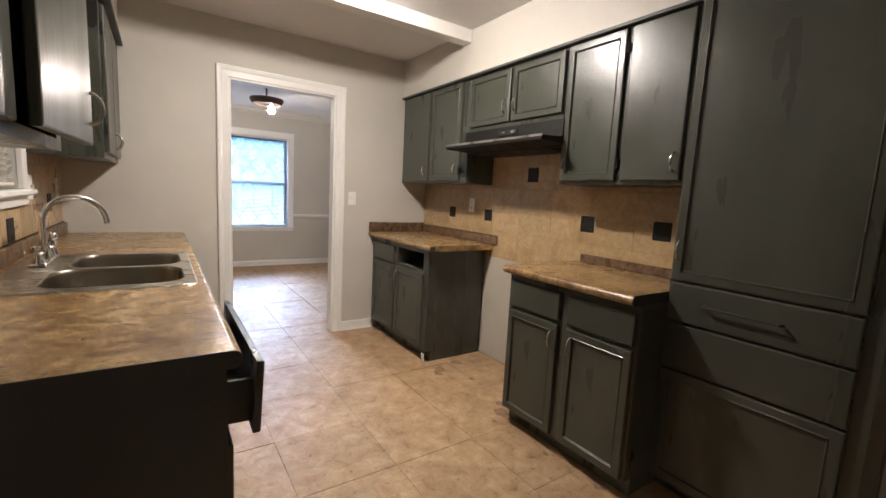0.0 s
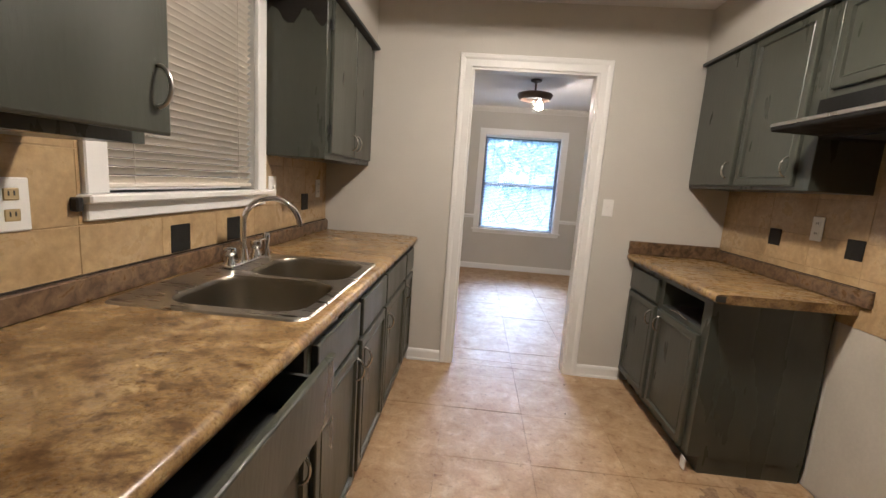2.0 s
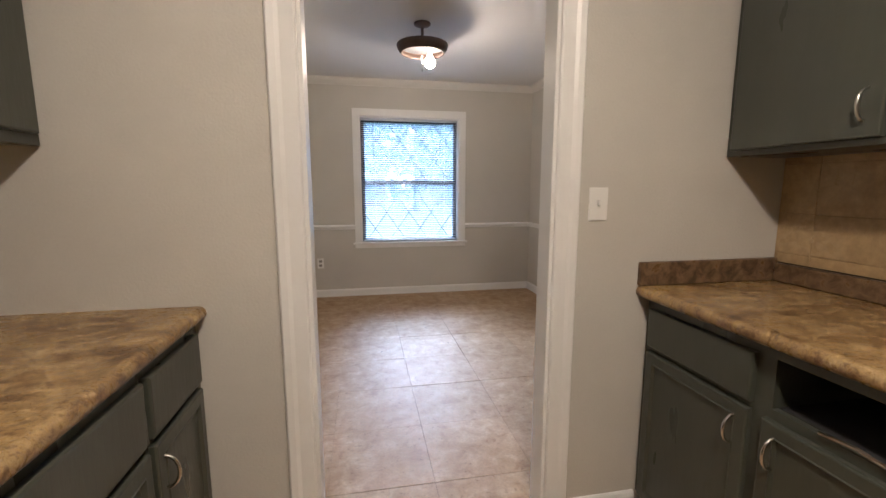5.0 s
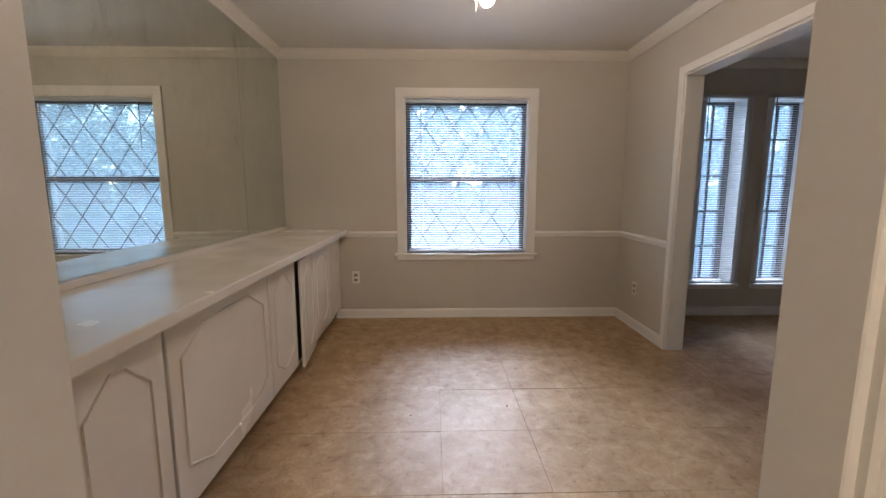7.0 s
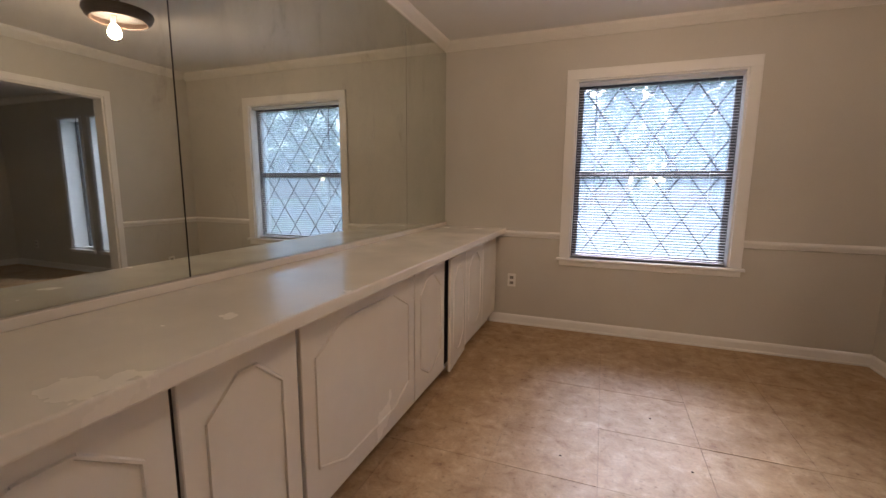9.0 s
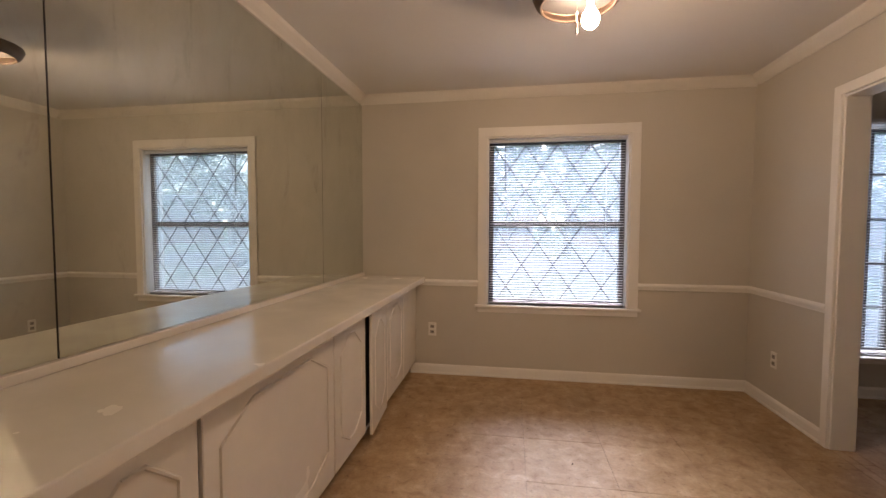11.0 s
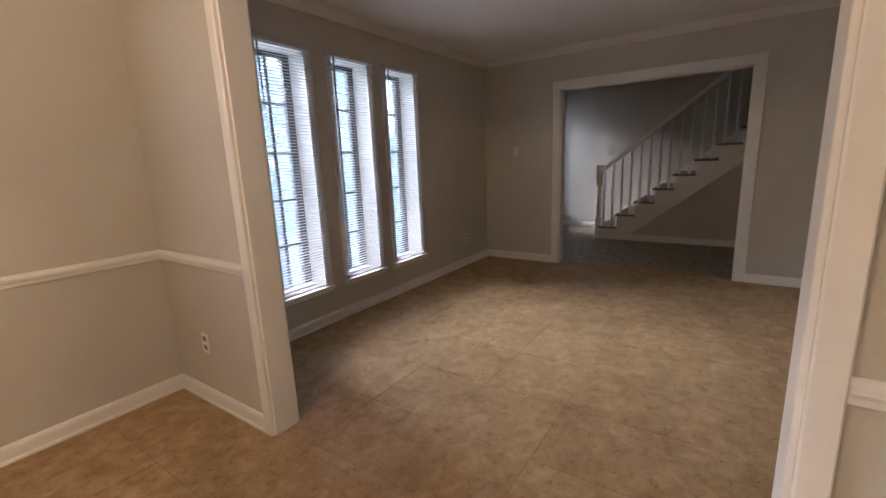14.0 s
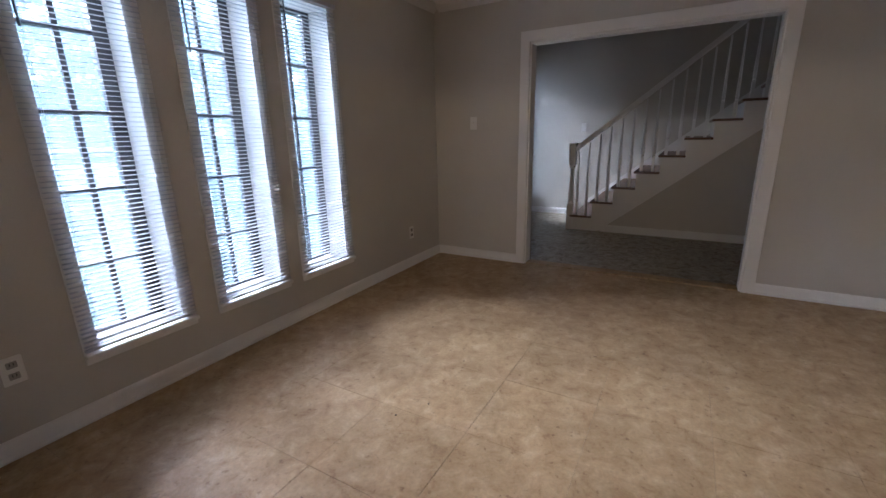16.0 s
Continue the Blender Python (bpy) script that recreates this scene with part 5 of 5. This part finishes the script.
for x, y, h, s, sd in ((-8, 30, 9, 4.2, 1), (4.6, 31, 9, 4.0, 2), (11, 30.5, 9.5, 4.2, 3), (18, 31, 9, 4, 4), (-1.5, 33, 7.0, 3.4, 5), (-15, 30, 9, 4, 6), (26, 31, 9, 4, 7), (8, 36, 10, 4.6, 8), (0, 37, 10, 4.6, 9), (-5, 36, 10, 4.4, 10), (15, 37, 10, 4.4, 11), (22, 37, 10, 4.4, 12)):
    tree(x, y, h, s, sd)

# woods added to cover bright gaps of sky behind the trees
rnd = random.Random(77)
verts, faces = [], []
for k in range(9000):
    p = Vector((rnd.uniform(-70, 85), rnd.uniform(50, 60), -0.4 + 15.0 * rnd.random() ** 1.15))
    if p.z > 9.5 + 3.0 * math.sin(p.x * 0.31) + 1.8 * math.sin(p.x * 0.93 + 1):
        continue
    d1 = Vector((rnd.uniform(-1, 1), rnd.uniform(-1, 1), rnd.uniform(-0.7, 0.7))).normalized() * rnd.uniform(0.4, 0.85)
    d2 = d1.cross(Vector((rnd.uniform(-0.5, 0.5), 1, rnd.uniform(-0.5, 0.5)))).normalized() * rnd.uniform(0.3, 0.6)
    n = len(verts)
    verts += [tuple(p - d1), tuple(p - d2 * 0.6 - d1 * 0.2), tuple(p + d2), tuple(p + d1)]
    faces.append((n, n + 1, n + 3, n + 2))
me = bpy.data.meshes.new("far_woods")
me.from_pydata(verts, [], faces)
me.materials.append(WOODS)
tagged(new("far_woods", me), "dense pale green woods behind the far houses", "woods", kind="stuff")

t = thing("car", "pale silver-blue parked saloon car at the kerb", "car", pose(8.8, 21.2, -0.33))
bm = bmesh.new()
prism(bm, [(-2.2, 0.3), (-2.25, 0.7), (-2.0, 0.9), (-1.3, 0.95), (-0.7, 1.4), (0.7, 1.42), (1.3, 0.98), (2.1, 0.85), (2.25, 0.6), (2.2, 0.3)], "y", -0.85, 0.85)
part("body", bm, CARP, t)
for sx in (-1.35, 1.35):
    for sy in (-0.8, 0.8):
        bm = bmesh.new()
        tube(bm, [(sx, sy - 0.1, 0.32), (sx, sy + 0.1, 0.32)], 0.32, 18)
        part("wheel", bm, TYRE, t)
part("side_window", boxed(-0.75, -0.86, 1.0, 0.75, -0.845, 1.32), WFRAME, t)

# ---- surfaces made of pieces ----


def tiles_on(parent, name, me, spots):
    for m in spots:
        piece(name, me, parent, m)


TP = 0.457
bm = bmesh.new()
box(bm, -TP / 2 + 0.0007, -TP / 2 + 0.0007, -0.003, TP / 2 - 0.0007, TP / 2 - 0.0007, 0.0, 0.0008)
TILE = mesh_of("floor_tile", bm, FLOORTILE)


def tiled_floor(name, label, x0, y0, x1, y1, ox, oy, holes=()):
    """Square tiles on a grid through (ox, oy); those at the edges are cut to the room."""
    t = thing(name, label, "floor", kind="structure")
    i0, i1 = math.floor((x0 - ox) / TP), math.ceil((x1 - ox) / TP)
    j0, j1 = math.floor((y0 - oy) / TP), math.ceil((y1 - oy) / TP)
    for i in range(i0, i1):
        for j in range(j0, j1):
            a, b = max(x0, ox + i * TP), min(x1, ox + (i + 1) * TP)
            c, d = max(y0, oy + j * TP), min(y1, oy + (j + 1) * TP)
            if b - a < 0.01 or d - c < 0.01:
                continue
            if b - a > TP - 0.001 and d - c > TP - 0.001:
                piece("tile", TILE, t, pose((a + b) / 2, (c + d) / 2, 0.0007 * math.sin(i * 5.1 + j * 3.7)))
            else:
                part("tile", boxed(a + 0.0008, c + 0.0008, -0.003, b - 0.0008, d - 0.0008, 0.0005 * math.sin(i * 5.1 + j * 3.7), 0.001), FLOORTILE, t)
    return t


OX, OY = 0.796, 2.265
tiled_floor("floor_kitchen", "beige-brown mottled vinyl tile kitchen floor with stains", KX0, KY0, KX1, KY1, OX, OY)
tiled_floor("floor_doorway", "beige-brown mottled vinyl tile in the doorway", KDOOR[0] + 0.014, KY1, KDOOR[1] - 0.014, DY0, OX, OY)
tiled_floor("floor_dining", "beige-brown mottled vinyl tile dining room floor", DX0, DY0, DX1, DY1, OX, OY)
tiled_floor("floor_opening", "beige-brown mottled vinyl tile in the wide opening", DX1, OPEN1[0] + 0.014, LX0, OPEN1[1] - 0.014, OX, OY)
tiled_floor("floor_living", "beige-brown mottled vinyl tile living room floor", LX0, LY0, LX1, DY1, OX - 0.035, OY - 0.035)


def wall_tiles(name, label, x, sign, y0, y1, rows, holes, blacks, tw=0.305, oy=0.0):
    """Tiles on a side wall; rows: the joint heights; holes: (y0, y1, z0, z1) left bare; blacks: small accent tiles (y, z)."""
    t = thing(name, label, "wall tiles", kind="structure")
    a, b = sorted((x, x + sign * 0.0058))
    bm = bmesh.new()
    ys = sorted({y0, y1, *[v for h in holes for v in h[:2]]})
    zs = sorted({rows[0], rows[-1], *[v for h in holes for v in h[2:]]})
    for p, q in zip(ys, ys[1:]):
        for r, s in zip(zs, zs[1:]):
            if not any(h[0] < (p + q) / 2 < h[1] and h[2] < (r + s) / 2 < h[3] for h in holes):
                box(bm, a, p, r, b, q, s)
    part("joint_bed", bm, TILEJOINT, t)
    for ri, (r, s) in enumerate(zip(rows, rows[1:])):
        k = math.floor((y0 - oy) / tw)
        while oy + k * tw < y1:
            p, q = max(y0, oy + k * tw), min(y1, oy + (k + 1) * tw)
            k += 1
            cells = [(p, q, r, s)]
            for h in holes:
                nxt = []
                for (p1, q1, r1, s1) in cells:
                    if h[1] <= p1 or h[0] >= q1 or h[3] <= r1 or h[2] >= s1:
                        nxt.append((p1, q1, r1, s1))
                        continue
                    if h[0] > p1:
                        nxt.append((p1, h[0], r1, s1))
                    if h[1] < q1:
                        nxt.append((h[1], q1, r1, s1))
                    pm, qm = max(p1, h[0]), min(q1, h[1])
                    if h[2] > r1:
                        nxt.append((pm, qm, r1, h[2]))
                    if h[3] < s1:
                        nxt.append((pm, qm, h[3], s1))
                cells = nxt
            for (p1, q1, r1, s1) in cells:
                if q1 - p1 < 0.012 or s1 - r1 < 0.012:
                    continue
                lo, hi = sorted((x, x + sign * 0.0075))
                part("tile", boxed(lo, p1 + 0.0012, r1 + 0.0012, hi, q1 - 0.0012, s1 - 0.0012, 0.0014), WALLTILE, t)
    for (y, z, sz) in blacks:
        lo, hi = sorted((x, x + sign * 0.011))
        part("accent_tile", boxed(lo, y - sz / 2, z - sz / 2, hi, y + sz / 2, z + sz / 2, 0.002), BLACKTILE, t, "small dark stone accent tile")
    return t


wall_tiles("backsplash_west", "tan ceramic wall tiles with small black accent tiles", KX0, 1, 0.9, KY1 - 0.001, [0.92, 1.13, 1.335, 1.40],
           [(KWIN[0] - 0.075, KWIN[1] + 0.075, KWIN[2] - 0.075, 2.2)], [(2.30, 1.046, 0.10), (2.64, 1.046, 0.10), (3.42, 1.13, 0.10)], oy=0.99)
wall_tiles("backsplash_east", "tan ceramic wall tiles with small dark accent tiles", KX1, -1, 0.97, KY1 - 0.001, [0.82, 1.03, 1.18, 1.36, 1.53, 1.70],
           [], [(3.30, 1.145, 0.09), (2.80, 1.147, 0.09), (2.335, 1.462, 0.10), (1.842, 1.155, 0.10), (1.37, 1.155, 0.10)], oy=0.92)
tagged(part("white_board", boxed(KX1 - 0.006, 1.90, 0.012, KX1 - 0.001, 2.79, 0.818, 0.001), PANELW), "bare stained wall board behind the missing range", "wall board")

# crumbs of dirt lying about
CRUMB = material("dark_crumb", (0.03, 0.022, 0.016), 0.9, var=0.4, scale=60, relief=0)
rnd = random.Random(21)
for x, y in ((1.09, 5.62), (1.64, 5.71), (1.51, 6.12), (5.23, 6.54), (4.51, 6.13), (4.37, 6.22), (1.59, 3.61), (1.52, 3.23)):
    bm = bmesh.new()
    bmesh.ops.create_icosphere(bm, subdivisions=1, radius=0.005)
    for v in bm.verts:
        v.co = Vector((v.co.x * rnd.uniform(0.8, 1.5), v.co.y * rnd.uniform(0.6, 1.2), max(0.0, v.co.z * 0.6 + 0.002)))
    tagged(part("dirt_crumb", bm, CRUMB, m=pose(x, y, 0.0008)), "tiny dark crumb of dirt on the floor", "debris", "crumbs on the floor")

# grime trodden into the kitchen floor by the cabinets and the empty range space
rnd = random.Random(5)
for x, y, sz in ((2.03, 1.93, 0.05), (2.10, 2.02, 0.03), (2.0, 2.60, 0.035), (2.06, 2.66, 0.05), (2.24, 2.70, 0.04), (2.16, 2.40, 0.02), (1.99, 1.22, 0.03), (1.96, 1.52, 0.02), (2.35, 1.95, 0.045), (1.93, 1.88, 0.018)):
    bm = bmesh.new()
    n = 14
    ring = [(x + sz * rnd.uniform(0.5, 1.1) * math.cos(6.2832 * k / n), y + 1.5 * sz * rnd.uniform(0.4, 1.1) * math.sin(6.2832 * k / n)) for k in range(n)]
    prism(bm, ring, "z", 0.0009, 0.0017)
    tagged(part("floor_stain", bm, GRIME), "brown grime stain on the kitchen floor", "stain", kind="structure")
